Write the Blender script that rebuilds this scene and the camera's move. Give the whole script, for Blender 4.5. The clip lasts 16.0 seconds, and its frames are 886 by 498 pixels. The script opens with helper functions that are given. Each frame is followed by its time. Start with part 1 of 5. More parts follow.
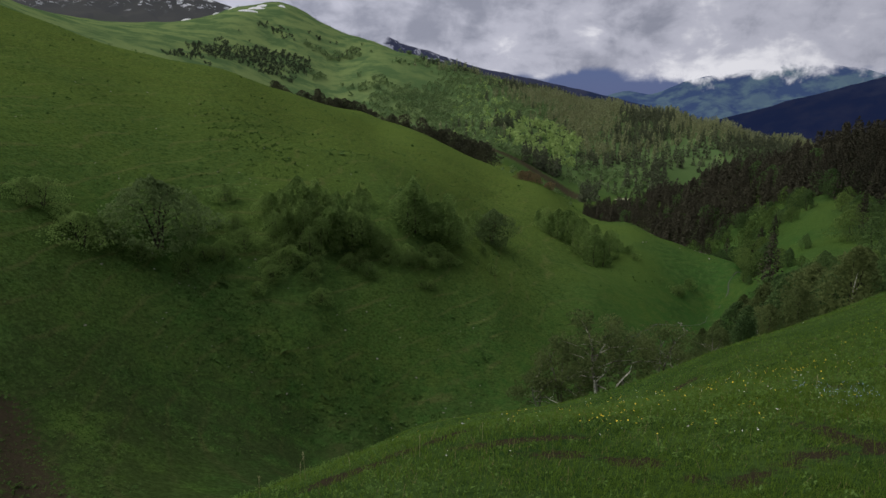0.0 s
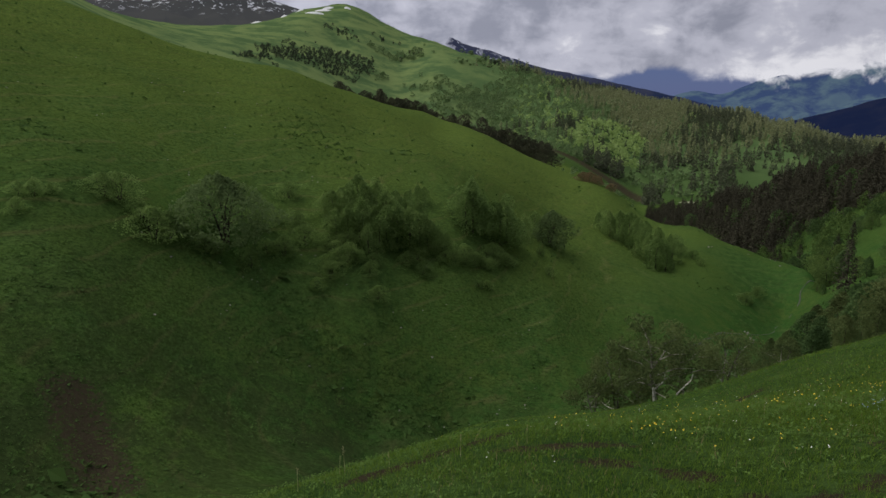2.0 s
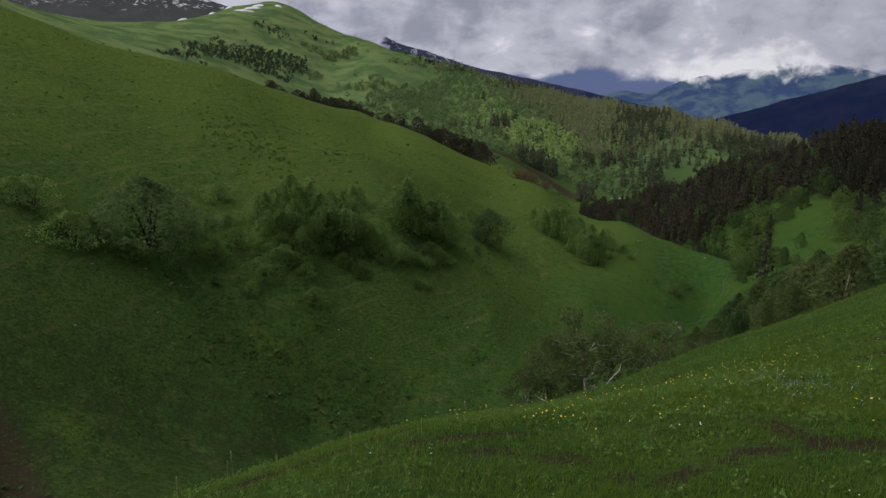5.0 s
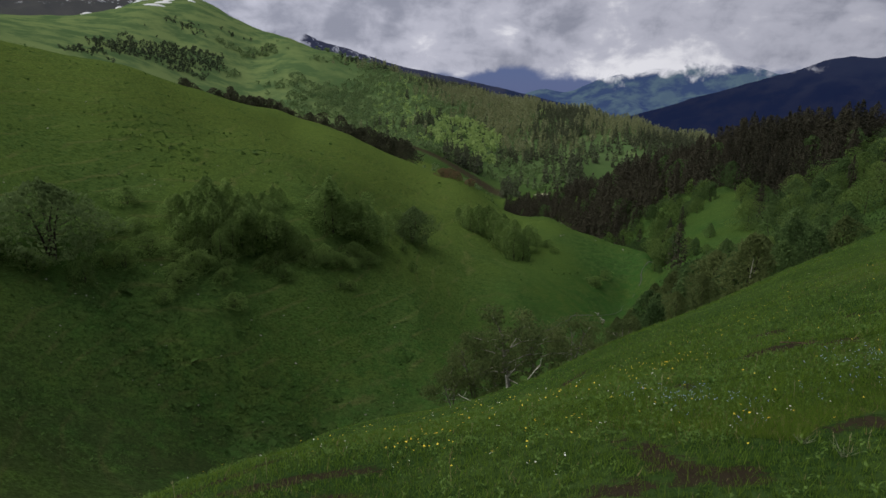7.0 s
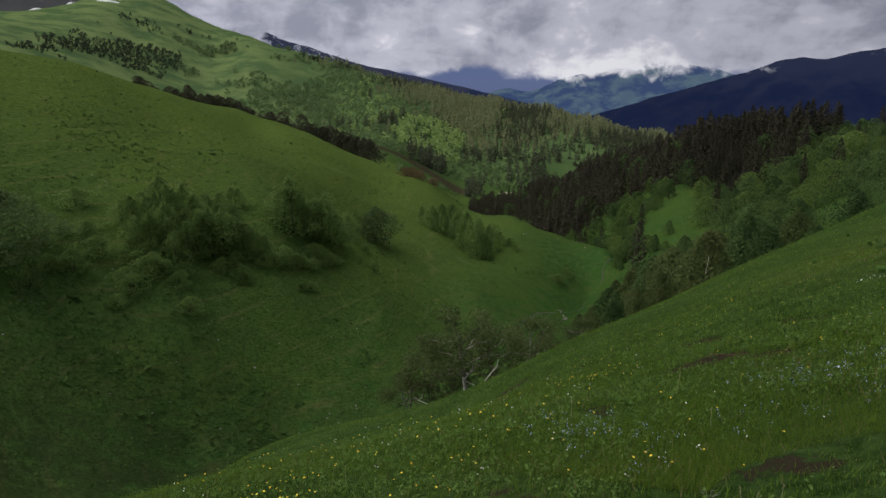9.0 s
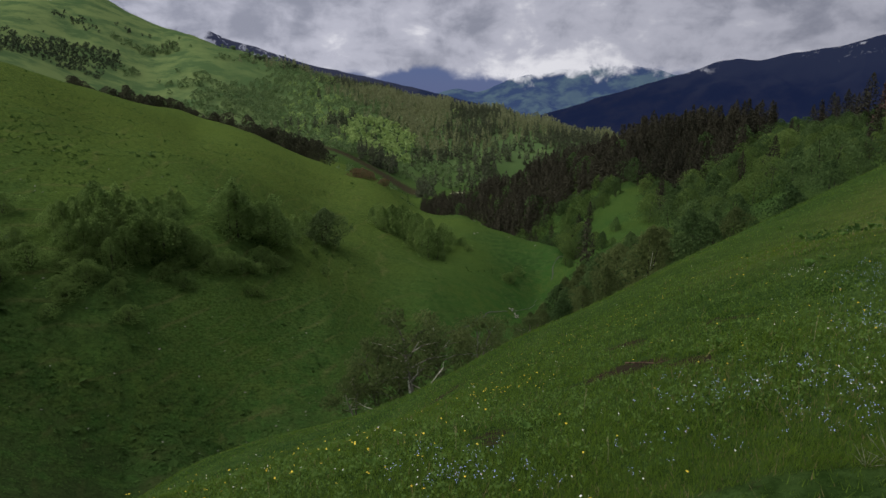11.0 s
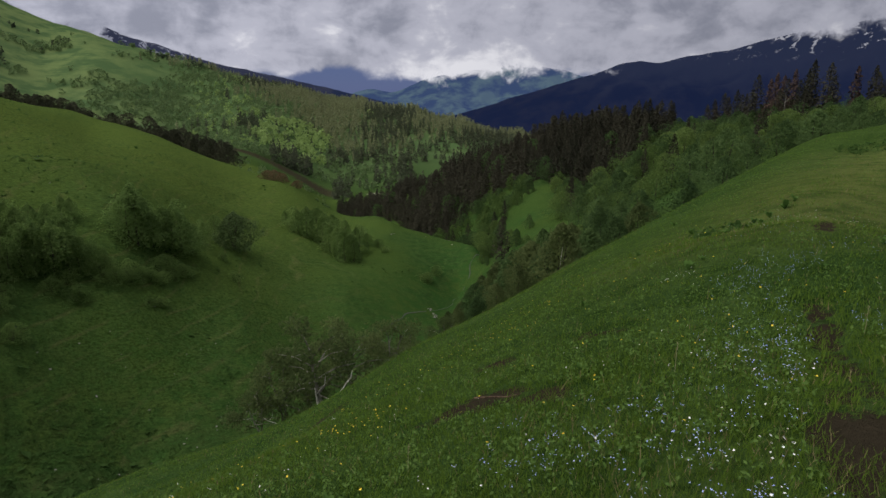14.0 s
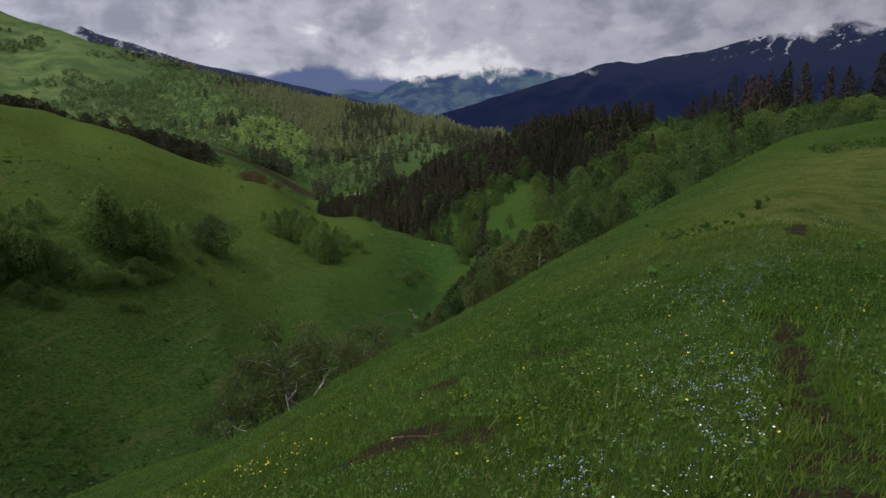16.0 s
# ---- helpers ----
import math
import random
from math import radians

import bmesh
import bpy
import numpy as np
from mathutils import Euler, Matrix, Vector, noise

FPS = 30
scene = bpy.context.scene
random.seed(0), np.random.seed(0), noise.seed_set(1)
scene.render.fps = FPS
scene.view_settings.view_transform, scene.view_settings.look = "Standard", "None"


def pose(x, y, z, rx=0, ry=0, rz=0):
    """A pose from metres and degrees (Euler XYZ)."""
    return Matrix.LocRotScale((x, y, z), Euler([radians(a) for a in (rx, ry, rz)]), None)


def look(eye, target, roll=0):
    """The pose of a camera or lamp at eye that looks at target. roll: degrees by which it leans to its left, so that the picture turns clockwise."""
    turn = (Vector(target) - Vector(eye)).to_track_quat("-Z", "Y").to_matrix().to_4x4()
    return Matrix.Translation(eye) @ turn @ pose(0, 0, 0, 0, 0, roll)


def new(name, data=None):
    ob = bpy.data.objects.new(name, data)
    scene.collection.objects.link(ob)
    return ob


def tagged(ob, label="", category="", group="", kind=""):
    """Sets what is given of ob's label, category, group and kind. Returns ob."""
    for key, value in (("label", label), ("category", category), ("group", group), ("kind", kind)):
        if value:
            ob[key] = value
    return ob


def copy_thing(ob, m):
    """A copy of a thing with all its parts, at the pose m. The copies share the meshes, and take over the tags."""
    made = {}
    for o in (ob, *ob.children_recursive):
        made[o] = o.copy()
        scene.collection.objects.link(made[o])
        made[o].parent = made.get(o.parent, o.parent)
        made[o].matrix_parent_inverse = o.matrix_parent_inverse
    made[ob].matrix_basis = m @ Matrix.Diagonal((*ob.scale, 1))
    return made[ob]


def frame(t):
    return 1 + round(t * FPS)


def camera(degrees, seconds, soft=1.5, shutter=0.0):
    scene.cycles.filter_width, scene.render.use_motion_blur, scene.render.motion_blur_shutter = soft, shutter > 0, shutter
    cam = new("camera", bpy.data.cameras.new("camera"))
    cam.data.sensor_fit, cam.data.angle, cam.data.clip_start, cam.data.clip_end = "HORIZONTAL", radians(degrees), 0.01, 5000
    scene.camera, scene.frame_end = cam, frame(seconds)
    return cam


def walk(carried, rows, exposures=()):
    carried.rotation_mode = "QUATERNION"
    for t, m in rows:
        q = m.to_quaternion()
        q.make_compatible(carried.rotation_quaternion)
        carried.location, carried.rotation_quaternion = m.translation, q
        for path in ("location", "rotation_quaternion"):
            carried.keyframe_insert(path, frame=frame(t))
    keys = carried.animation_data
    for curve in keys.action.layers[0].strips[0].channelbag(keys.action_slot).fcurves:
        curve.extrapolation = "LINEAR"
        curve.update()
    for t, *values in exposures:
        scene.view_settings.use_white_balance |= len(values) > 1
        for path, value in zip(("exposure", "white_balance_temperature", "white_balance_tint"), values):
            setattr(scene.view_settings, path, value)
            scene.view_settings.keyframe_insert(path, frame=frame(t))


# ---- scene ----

# ---- camera: carried slowly along the crest of a grassy spur ----
cam = camera(70.57, 16.0, soft=1.5)
PATH = [
    (0.0, 0.000, 0.000, 1.400, -0.00, -13.88, 0.02),
    (0.5, 0.010, 0.024, 1.376, 1.64, -13.81, -0.01),
    (1.0, 0.056, 0.112, 1.342, 3.52, -13.82, 0.03),
    (1.5, 0.073, 0.144, 1.323, 4.80, -13.85, 0.07),
    (2.0, 0.096, 0.171, 1.300, 5.42, -13.86, 0.06),
    (2.5, 0.091, 0.151, 1.302, 5.82, -13.87, 0.10),
    (3.0, 0.090, 0.089, 1.321, 6.15, -13.83, 0.09),
    (3.5, 0.097, 0.073, 1.319, 6.12, -13.87, 0.14),
    (4.0, 0.225, 0.123, 1.269, 4.17, -13.87, 0.12),
    (6.5, 0.970, 0.737, 1.138, -5.38, -14.00, 0.08),
    (7.0, 1.165, 0.941, 1.096, -7.04, -14.05, 0.07),
    (7.5, 1.383, 1.093, 1.073, -7.93, -14.06, 0.09),
    (8.0, 1.530, 1.212, 1.069, -8.69, -14.02, 0.08),
    (8.5, 1.708, 1.376, 1.040, -9.50, -14.07, 0.01),
    (11.0, 2.628, 2.166, 0.808, -14.70, -14.08, 0.04),
    (11.5, 2.806, 2.302, 0.772, -16.50, -14.09, -0.01),
    (12.0, 3.008, 2.422, 0.750, -17.91, -14.11, 0.01),
    (12.5, 3.173, 2.533, 0.718, -19.28, -14.15, -0.02),
    (13.0, 3.319, 2.613, 0.704, -20.83, -14.06, -0.03),
    (13.5, 3.476, 2.705, 0.705, -21.62, -14.04, -0.06),
    (14.0, 3.600, 2.815, 0.709, -22.26, -14.05, -0.07),
    (14.5, 3.750, 2.916, 0.688, -22.88, -14.05, -0.07),
    (15.0, 3.925, 3.007, 0.670, -23.08, -14.10, -0.07),
    (15.5, 4.078, 3.117, 0.657, -23.46, -14.07, -0.05),
    (16.0, 4.247, 3.244, 0.639, -23.97, -14.04, -0.11),
]
walk(cam, [(t, pose(x, y, z, 90 + pitch, roll, yaw)) for t, x, y, z, yaw, pitch, roll in PATH])

# ---- sky and light: broken overcast, sun behind thin cloud ----
SUN_ELEVATION, SUN_BEARING = 52.0, 278.0


class Nodes:
    """Short-hand for building one node tree."""

    def __init__(self, tree):
        self.tree = tree
        tree.nodes.clear()

    def add(self, kind, inputs=None, **settings):
        node = self.tree.nodes.new(kind)
        for key, value in settings.items():
            setattr(node, key, value)
        for key, value in (inputs or {}).items():
            socket = node.inputs[key]
            if isinstance(value, bpy.types.NodeSocket):
                self.tree.links.new(value, socket)
            else:
                socket.default_value = value
        return node

    def math(self, op, a, b=0.0, c=0.0, clamp=False):
        return self.add("ShaderNodeMath", {0: a, 1: b, 2: c}, operation=op, use_clamp=clamp).outputs[0]

    def vmath(self, op, a, b=(0, 0, 0)):
        return self.add("ShaderNodeVectorMath", {0: a, 1: b}, operation=op).outputs[0]

    def mix(self, fac, a, b, blend="MIX"):
        return self.add("ShaderNodeMix", {0: fac, 6: a, 7: b}, data_type="RGBA", blend_type=blend).outputs[2]

    def noise(self, vector, scale, detail=4.0, rough=0.55, distortion=0.0):
        return self.add("ShaderNodeTexNoise", {"Vector": vector, "Scale": scale, "Detail": detail, "Roughness": rough,
                                               "Distortion": distortion}).outputs["Fac"]

    def ramp(self, fac, low, high, to_low=0.0, to_high=1.0, smooth=True):
        return self.add("ShaderNodeMapRange", {"Value": fac, 1: low, 2: high, 3: to_low, 4: to_high},
                        interpolation_type="SMOOTHSTEP" if smooth else "LINEAR").outputs[0]


def rgb(r, g, b):
    return (r, g, b, 1.0)


def cloud_colour(n, way):
    """Heaped grey cloud: brighter heads low down, heavier grey sheets higher up. Also gives the cloud's body, 0..1."""
    xyz = n.add("ShaderNodeSeparateXYZ", {0: way}).outputs
    up = n.math("MAXIMUM", xyz[2], 0.0)
    lift = n.math("ADD", up, 0.6)
    deck = n.add("ShaderNodeCombineXYZ", {0: n.math("DIVIDE", xyz[0], lift), 1: n.math("DIVIDE", xyz[1], lift),
                                          2: n.math("MULTIPLY", up, 2.4)}).outputs[0]
    broad = n.noise(deck, 2.1, 3.0, 0.5, 0.2)
    billow = n.noise(deck, 5.2, 6.0, 0.55, 0.25)
    puff = n.noise(n.vmath("MULTIPLY", way, (1, 1, 1.3)), 15.0, 7.0, 0.58, 0.25)
    body = n.math("ADD", n.math("MULTIPLY", broad, 0.28), n.math("ADD", n.math("MULTIPLY", billow, 0.36), n.math("MULTIPLY", puff, 0.36)))
    height = n.ramp(xyz[2], 0.06, 0.16)
    body = n.math("SUBTRACT", body, n.math("MULTIPLY", height, 0.05))
    col = n.mix(n.ramp(body, 0.38, 0.52), rgb(0.245, 0.257, 0.322), rgb(0.440, 0.447, 0.527))
    col = n.mix(n.ramp(body, 0.512, 0.615), col, rgb(0.74, 0.738, 0.79))
    side = n.ramp(xyz[0], -0.35, 0.88, 1.24, 0.80, False)
    col = n.mix(1.0, col, n.add("ShaderNodeCombineXYZ", {0: side, 1: side, 2: side}).outputs[0], "MULTIPLY")
    return col, body


def build_sky():
    world = bpy.data.worlds.new("sky")
    world.use_nodes = True
    scene.world = world
    n = Nodes(world.node_tree)
    way = n.add("ShaderNodeTexCoord").outputs["Generated"]
    clear = n.add("ShaderNodeTexSky", sky_type="NISHITA", sun_disc=False, sun_elevation=radians(SUN_ELEVATION),
                  sun_rotation=radians(SUN_BEARING), altitude=1800.0).outputs[0]
    blue = n.mix(1.0, clear, rgb(0.07, 0.07, 0.07), "MULTIPLY")
    z = n.add("ShaderNodeSeparateXYZ", {0: way}).outputs[2]
    col, body = cloud_colour(n, way)
    low = n.ramp(n.math("ADD", z, n.math("MULTIPLY", n.math("SUBTRACT", body, 0.5), 0.10)), 0.020, 0.036)
    col = n.mix(low, n.mix(0.9, blue, rgb(0.070, 0.102, 0.250)), col)
    back = n.add("ShaderNodeBackground", {"Color": col, "Strength": 1.0})
    out = n.add("ShaderNodeOutputWorld")
    world.node_tree.links.new(back.outputs[0], out.inputs[0])


build_sky()
sun = new("sun", bpy.data.lights.new("sun", "SUN"))
sun.data.energy, sun.data.angle, sun.data.color = 2.85, radians(85), (1.0, 0.95, 0.86)
sun_from = Vector((math.sin(radians(SUN_BEARING)) * math.cos(radians(SUN_ELEVATION)),
                   math.cos(radians(SUN_BEARING)) * math.cos(radians(SUN_ELEVATION)), math.sin(radians(SUN_ELEVATION))))
sun.matrix_world = look((0, 0, 300), Vector((0, 0, 300)) - sun_from)
scene.view_settings.exposure = 0.0

# ---- the relief: ridge and valley lines as (bearing, distance, height) from the spur's top ----
SPUR = [(53, 5.3, -0.55), (53, 7.3, -0.6), (50, 8.3, -0.85), (53.5, 9, -0.85), (47, 11, -1.3), (49, 23, -2.6), (51.4, 23, -2), (53.5, 15, -1.1), (37.3, 8, -1.6), (32.4, 6, -1.25), (43.8, 6, -0.95), (14.7, 3.7, -0.95), (-2.7, 8, -3.3), (0, 1.5, -0.25), (180, 1.5, 0.1), (90, 2, 0), (270, 2, -0.15), (70, 8, -0.4), (75, 15, -0.8)]
SPUR_EDGE = [(-14, 5.5, -2.2), (6.6, 11.5, -5.3), (17.9, 15, -6.1), (26.5, 20, -6.1), (29.3, 15.7, -4.5), (32.4, 18.9, -4.9), (39, 25.2, -4.6), (42.4, 30.2, -4.5), (45.9, 35.3, -4), (49.4, 42.3, -3.2), (53.1, 51.3, -2), (55.7, 55.3, -1.6), (58.2, 57.3, -1.2), (55.5, 43.3, -2.1), (57.7, 18.3, -2)]
SPUR_FLANK = [(-40, 8, -4.4), (-40, 25, -17.4), (-20, 15, -9.7), (-20, 35, -22.7), (-3, 25, -13), (-3, 50, -28.1), (15, 34, -15.6), (15, 60, -28.5), (22, 70, -29.5), (28, 45, -15.9), (28, 80, -27.7), (34, 60, -17), (38, 75, -22), (43, 70, -14), (47, 75, -12), (52, 80, -9), (60, 85, -7)]
STREAM = [(-50, 48, -22), (-37, 56, -27.8), (-24, 68, -34), (-13, 77, -41.5), (-4, 82, -45.6), (5, 92, -45.5), (14, 106, -48), (22, 152, -52.4), (24.8, 175, -55), (27, 212, -55.5), (25.4, 255, -64), (24, 290, -73), (19, 400, -96), (15.5, 500, -112), (13, 600, -118), (13.3, 760, -127)]
LEFT_SLOPE = [(-37, 72, -22), (-37, 100, -10.9), (-37, 150, 0.9), (-37, 210, 19.8), (-24, 86, -28.2), (-24, 108, -19.2), (-24, 150, -7.5), (-24, 205, 5), (-13, 93, -32.4), (-13, 105, -26), (-13, 145, -13.8), (-13, 200, -9.1), (-4, 98, -38.2), (-4, 114, -29.1), (-4, 133, -21.6), (-4, 175, -18.8), (-6, 279, -15.6), (5, 112, -39.4), (5, 135, -37.3), (5, 160, -36.1), (5, 230, -35), (14, 135, -43.8), (14, 190, -46)]
LEFT_CREST = [(-38.9, 300, 40.6), (-35.1, 295, 36.1), (-29.9, 285, 25), (-24.5, 275, 16.1), (-19, 275, 11), (-13.3, 320, 1.6), (-7.3, 350, -7.8), (-4.3, 352, -14.5), (-1.7, 360, -21.0), (4.1, 340, -34.9), (9.4, 290, -39.8), (17.2, 254, -49), (21, 235, -51), (23.8, 212, -49), (25.8, 200, -48)]
BEHIND_CREST = [(-50, 500, 36.4), (-37, 500, 36.4), (-24, 480, -7), (-14, 480, -32.2), (-5, 520, -67.1), (2, 520, -66), (8, 480, -74), (14, 350, -77), (19, 300, -82), (8, 700, -94), (4, 720, -77), (10.5, 620, -98)]
FOREST_SLOPE = [(36, 100, -27), (36, 160, -33), (36, 260, -37), (28, 105, -37), (28.5, 165, -43), (28.5, 230, -47), (28, 310, -53), (22.5, 330, -76), (20, 440, -92), (41, 110, -20), (41, 200, -24), (41, 300, -23), (50, 150, -12), (50, 220, -9), (60, 130, -8), (60, 200, -6), (72, 100, -5)]
FOREST_RIDGE = [(13, 690, -128), (16, 620, -110), (19.5, 540, -83), (22.8, 480, -64), (26, 450, -52), (29.5, 440, -43), (33, 425, -33), (37, 410, -25), (41, 400, -24), (46, 350, -19), (51, 300, -12), (57, 270, -8), (65, 250, -6), (80, 250, -4)]
BEHIND_FOREST = [(22, 700, -150), (30, 700, -160), (40, 700, -160), (52, 700, -150), (65, 700, -140), (36, 2000, -300), (48, 2000, -300), (62, 1600, -300)]
FAR_HILL = [(12.1, 850, -134.4), (8, 960, -100.4), (15.7, 964, -133.6), (22.9, 1055, -124.3), (10.9, 1300, -67.5), (0.8, 1500, -21.3), (-9.1, 1750, 55.7), (-18.5, 1300, 40), (-14.6, 1900, 150.3)]
FAR_RIDGE = [(36, 1330, -125), (44, 1350, -170), (14.9, 1650, -28.6), (29, 1355, -93.9), (23.9, 1455, -71.8), (19.9, 1554, -50.9), (10.1, 1754, -4.5), (5.6, 1854, 22.4), (1.4, 1953, 71.5), (-2.6, 2103, 118.4), (-6.2, 2253, 170.4), (-9.6, 2352, 211.4), (-10.8, 2400, 246), (-13.8, 2450, 320.7), (-17.2, 2450, 304.3), (-21.2, 2500, 250.6), (-26.5, 2600, 236.9), (-34.6, 2600, 240), (-48, 2600, 330)]
BEYOND = [(-40, 3600, 250), (-20, 3600, 150), (-5, 3500, 0), (5, 3000, -150), (15, 2300, -260), (24, 1900, -300)]
BACK = [(100, 30, 0.5), (140, 30, 4), (180, 30, 3), (230, 30, -6), (280, 40, -17), (310, 40, -24), (100, 120, 4), (140, 120, 25), (190, 120, 20), (240, 120, 5), (280, 110, -12), (310, 90, -15), (100, 500, 20), (150, 500, 120), (210, 500, 110), (270, 500, 70), (310, 400, 75), (100, 2000, -100), (160, 2000, 300), (220, 2000, 300), (280, 2000, 320), (320, 1500, 260)]
LINES = (SPUR, SPUR_EDGE, SPUR_FLANK, STREAM, LEFT_SLOPE, LEFT_CREST, BEHIND_CREST, FOREST_SLOPE, FOREST_RIDGE,
         BEHIND_FOREST, FAR_HILL, FAR_RIDGE, BEYOND, BACK)


def polar(bearing, distance):
    a = np.radians(bearing)
    return np.sin(a) * distance, np.cos(a) * distance


def bent(x, y):
    """Plan places drawn together with distance, so that near and far relief weigh alike."""
    r = np.hypot(x, y) + 1e-6
    k = np.log1p(r / 4.0) / r
    return np.stack([x * k, y * k], -1)


def kernel(d2):
    return 0.5 * d2 * np.log(d2 + 1e-9)


def fit_relief():
    pts = np.array([p for line in LINES for p in line], float)
    x, y = polar(pts[:, 0], pts[:, 1])
    q = bent(x, y)
    v = pts[:, 2] / (pts[:, 1] + 4.0)
    n = len(q)
    k = kernel(((q[:, None] - q[None]) ** 2).sum(-1)) + np.eye(n) * 1e-6
    p = np.hstack([np.ones((n, 1)), q])
    m = np.block([[k, p], [p.T, np.zeros((3, 3))]])
    return q, np.linalg.solve(m, np.r_[v, 0, 0, 0])


RELIEF_AT, RELIEF_W = fit_relief()


def waves(x, y, size, seed, octaves=4):
    """Smooth value noise in the plan, -1..1."""
    total, amp, norm = np.zeros_like(x), 1.0, 0.0
    for o in range(octaves):
        u, v = x / size + seed * 17.3 + o * 5.1, y / size - seed * 9.7 + o * 3.3
        i, j = np.floor(u), np.floor(v)
        fu, fv = u - i, v - j
        fu, fv = fu * fu * (3 - 2 * fu), fv * fv * (3 - 2 * fv)

        def h(a, b):
            s = np.sin(a * 127.1 + b * 311.7 + seed * 74.7) * 43758.5453
            return (s - np.floor(s)) * 2 - 1

        total += amp * ((h(i, j) * (1 - fu) + h(i + 1, j) * fu) * (1 - fv) + (h(i, j + 1) * (1 - fu) + h(i + 1, j + 1) * fu) * fv)
        norm += amp
        amp, size = amp * 0.5, size * 0.5
    return total / norm


def ground_height(x, y):
    x, y = np.atleast_1d(np.asarray(x, float)), np.atleast_1d(np.asarray(y, float))
    shape = x.shape
    x, y = x.ravel(), y.ravel()
    z = np.empty_like(x)
    for s in range(0, len(x), 20000):
        xs, ys = x[s:s + 20000], y[s:s + 20000]
        q = bent(xs, ys)
        k = kernel(((q[:, None] - RELIEF_AT[None]) ** 2).sum(-1))
        w = RELIEF_W
        z[s:s + 20000] = (k @ w[:-3] + w[-3] + q @ w[-2:]) * (np.hypot(xs, ys) + 4.0)
    r = np.hypot(x, y)
    z += waves(x, y, 2.2, 1, 3) * 0.07 * np.clip(r / 3, 0.2, 1)
    z += waves(x, y, 14.0, 2, 3) * 0.5 * np.clip((r - 15) / 60, 0, 1)
    rib = np.sin((0.84 * y - 0.54 * x + waves(x, y, 60.0, 6, 2) * 9.0) / 4.6)
    z += rib * 0.8 * np.clip((r - 125) / 60, 0, 1) * np.clip((330 - r) / 60, 0, 1) * np.clip((0.2 * y - x) / 30, 0, 1) * (y > 0)
    z += waves(x, y, 75.0, 3, 4) * 4.0 * np.clip((r - 250) / 700, 0, 1)
    z += waves(x, y, 300.0, 4, 4) * 24.0 * np.clip((r - 900) / 1400, 0, 1)
    return z.reshape(shape)


def mesh_object(name, verts, faces, material=None, smooth=True):
    me = bpy.data.meshes.new(name)
    me.from_pydata(verts if isinstance(verts, list) else verts.tolist(), [], faces if isinstance(faces, list) else faces.tolist())
    if smooth:
        me.shade_smooth()
    if material:
        me.materials.append(material)
    return new(name, me)


def grid_faces(rows, cols):
    i = np.arange(rows - 1)[:, None] * cols + np.arange(cols - 1)[None]
    return np.stack([i, i + 1, i + cols + 1, i + cols], -1).reshape(-1, 4)


# ---- materials ----
def surface(name, rough=0.9, spec=0.2):
    m = bpy.data.materials.new(name)
    m.use_nodes = True
    n = Nodes(m.node_tree)
    bsdf = n.add("ShaderNodeBsdfPrincipled", {"Roughness": rough, "Specular IOR Level": spec})
    out = n.add("ShaderNodeOutputMaterial")
    m.node_tree.links.new(bsdf.outputs[0], out.inputs[0])
    return m, n, bsdf


def finish(n, bsdf, color, bump=None, strength=0.4, distance=0.05):
    n.tree.links.new(color, bsdf.inputs["Base Color"])
    if bump is not None:
        b = n.add("ShaderNodeBump", {"Height": bump, "Strength": strength, "Distance": distance})
        n.tree.links.new(b.outputs[0], bsdf.inputs["Normal"])


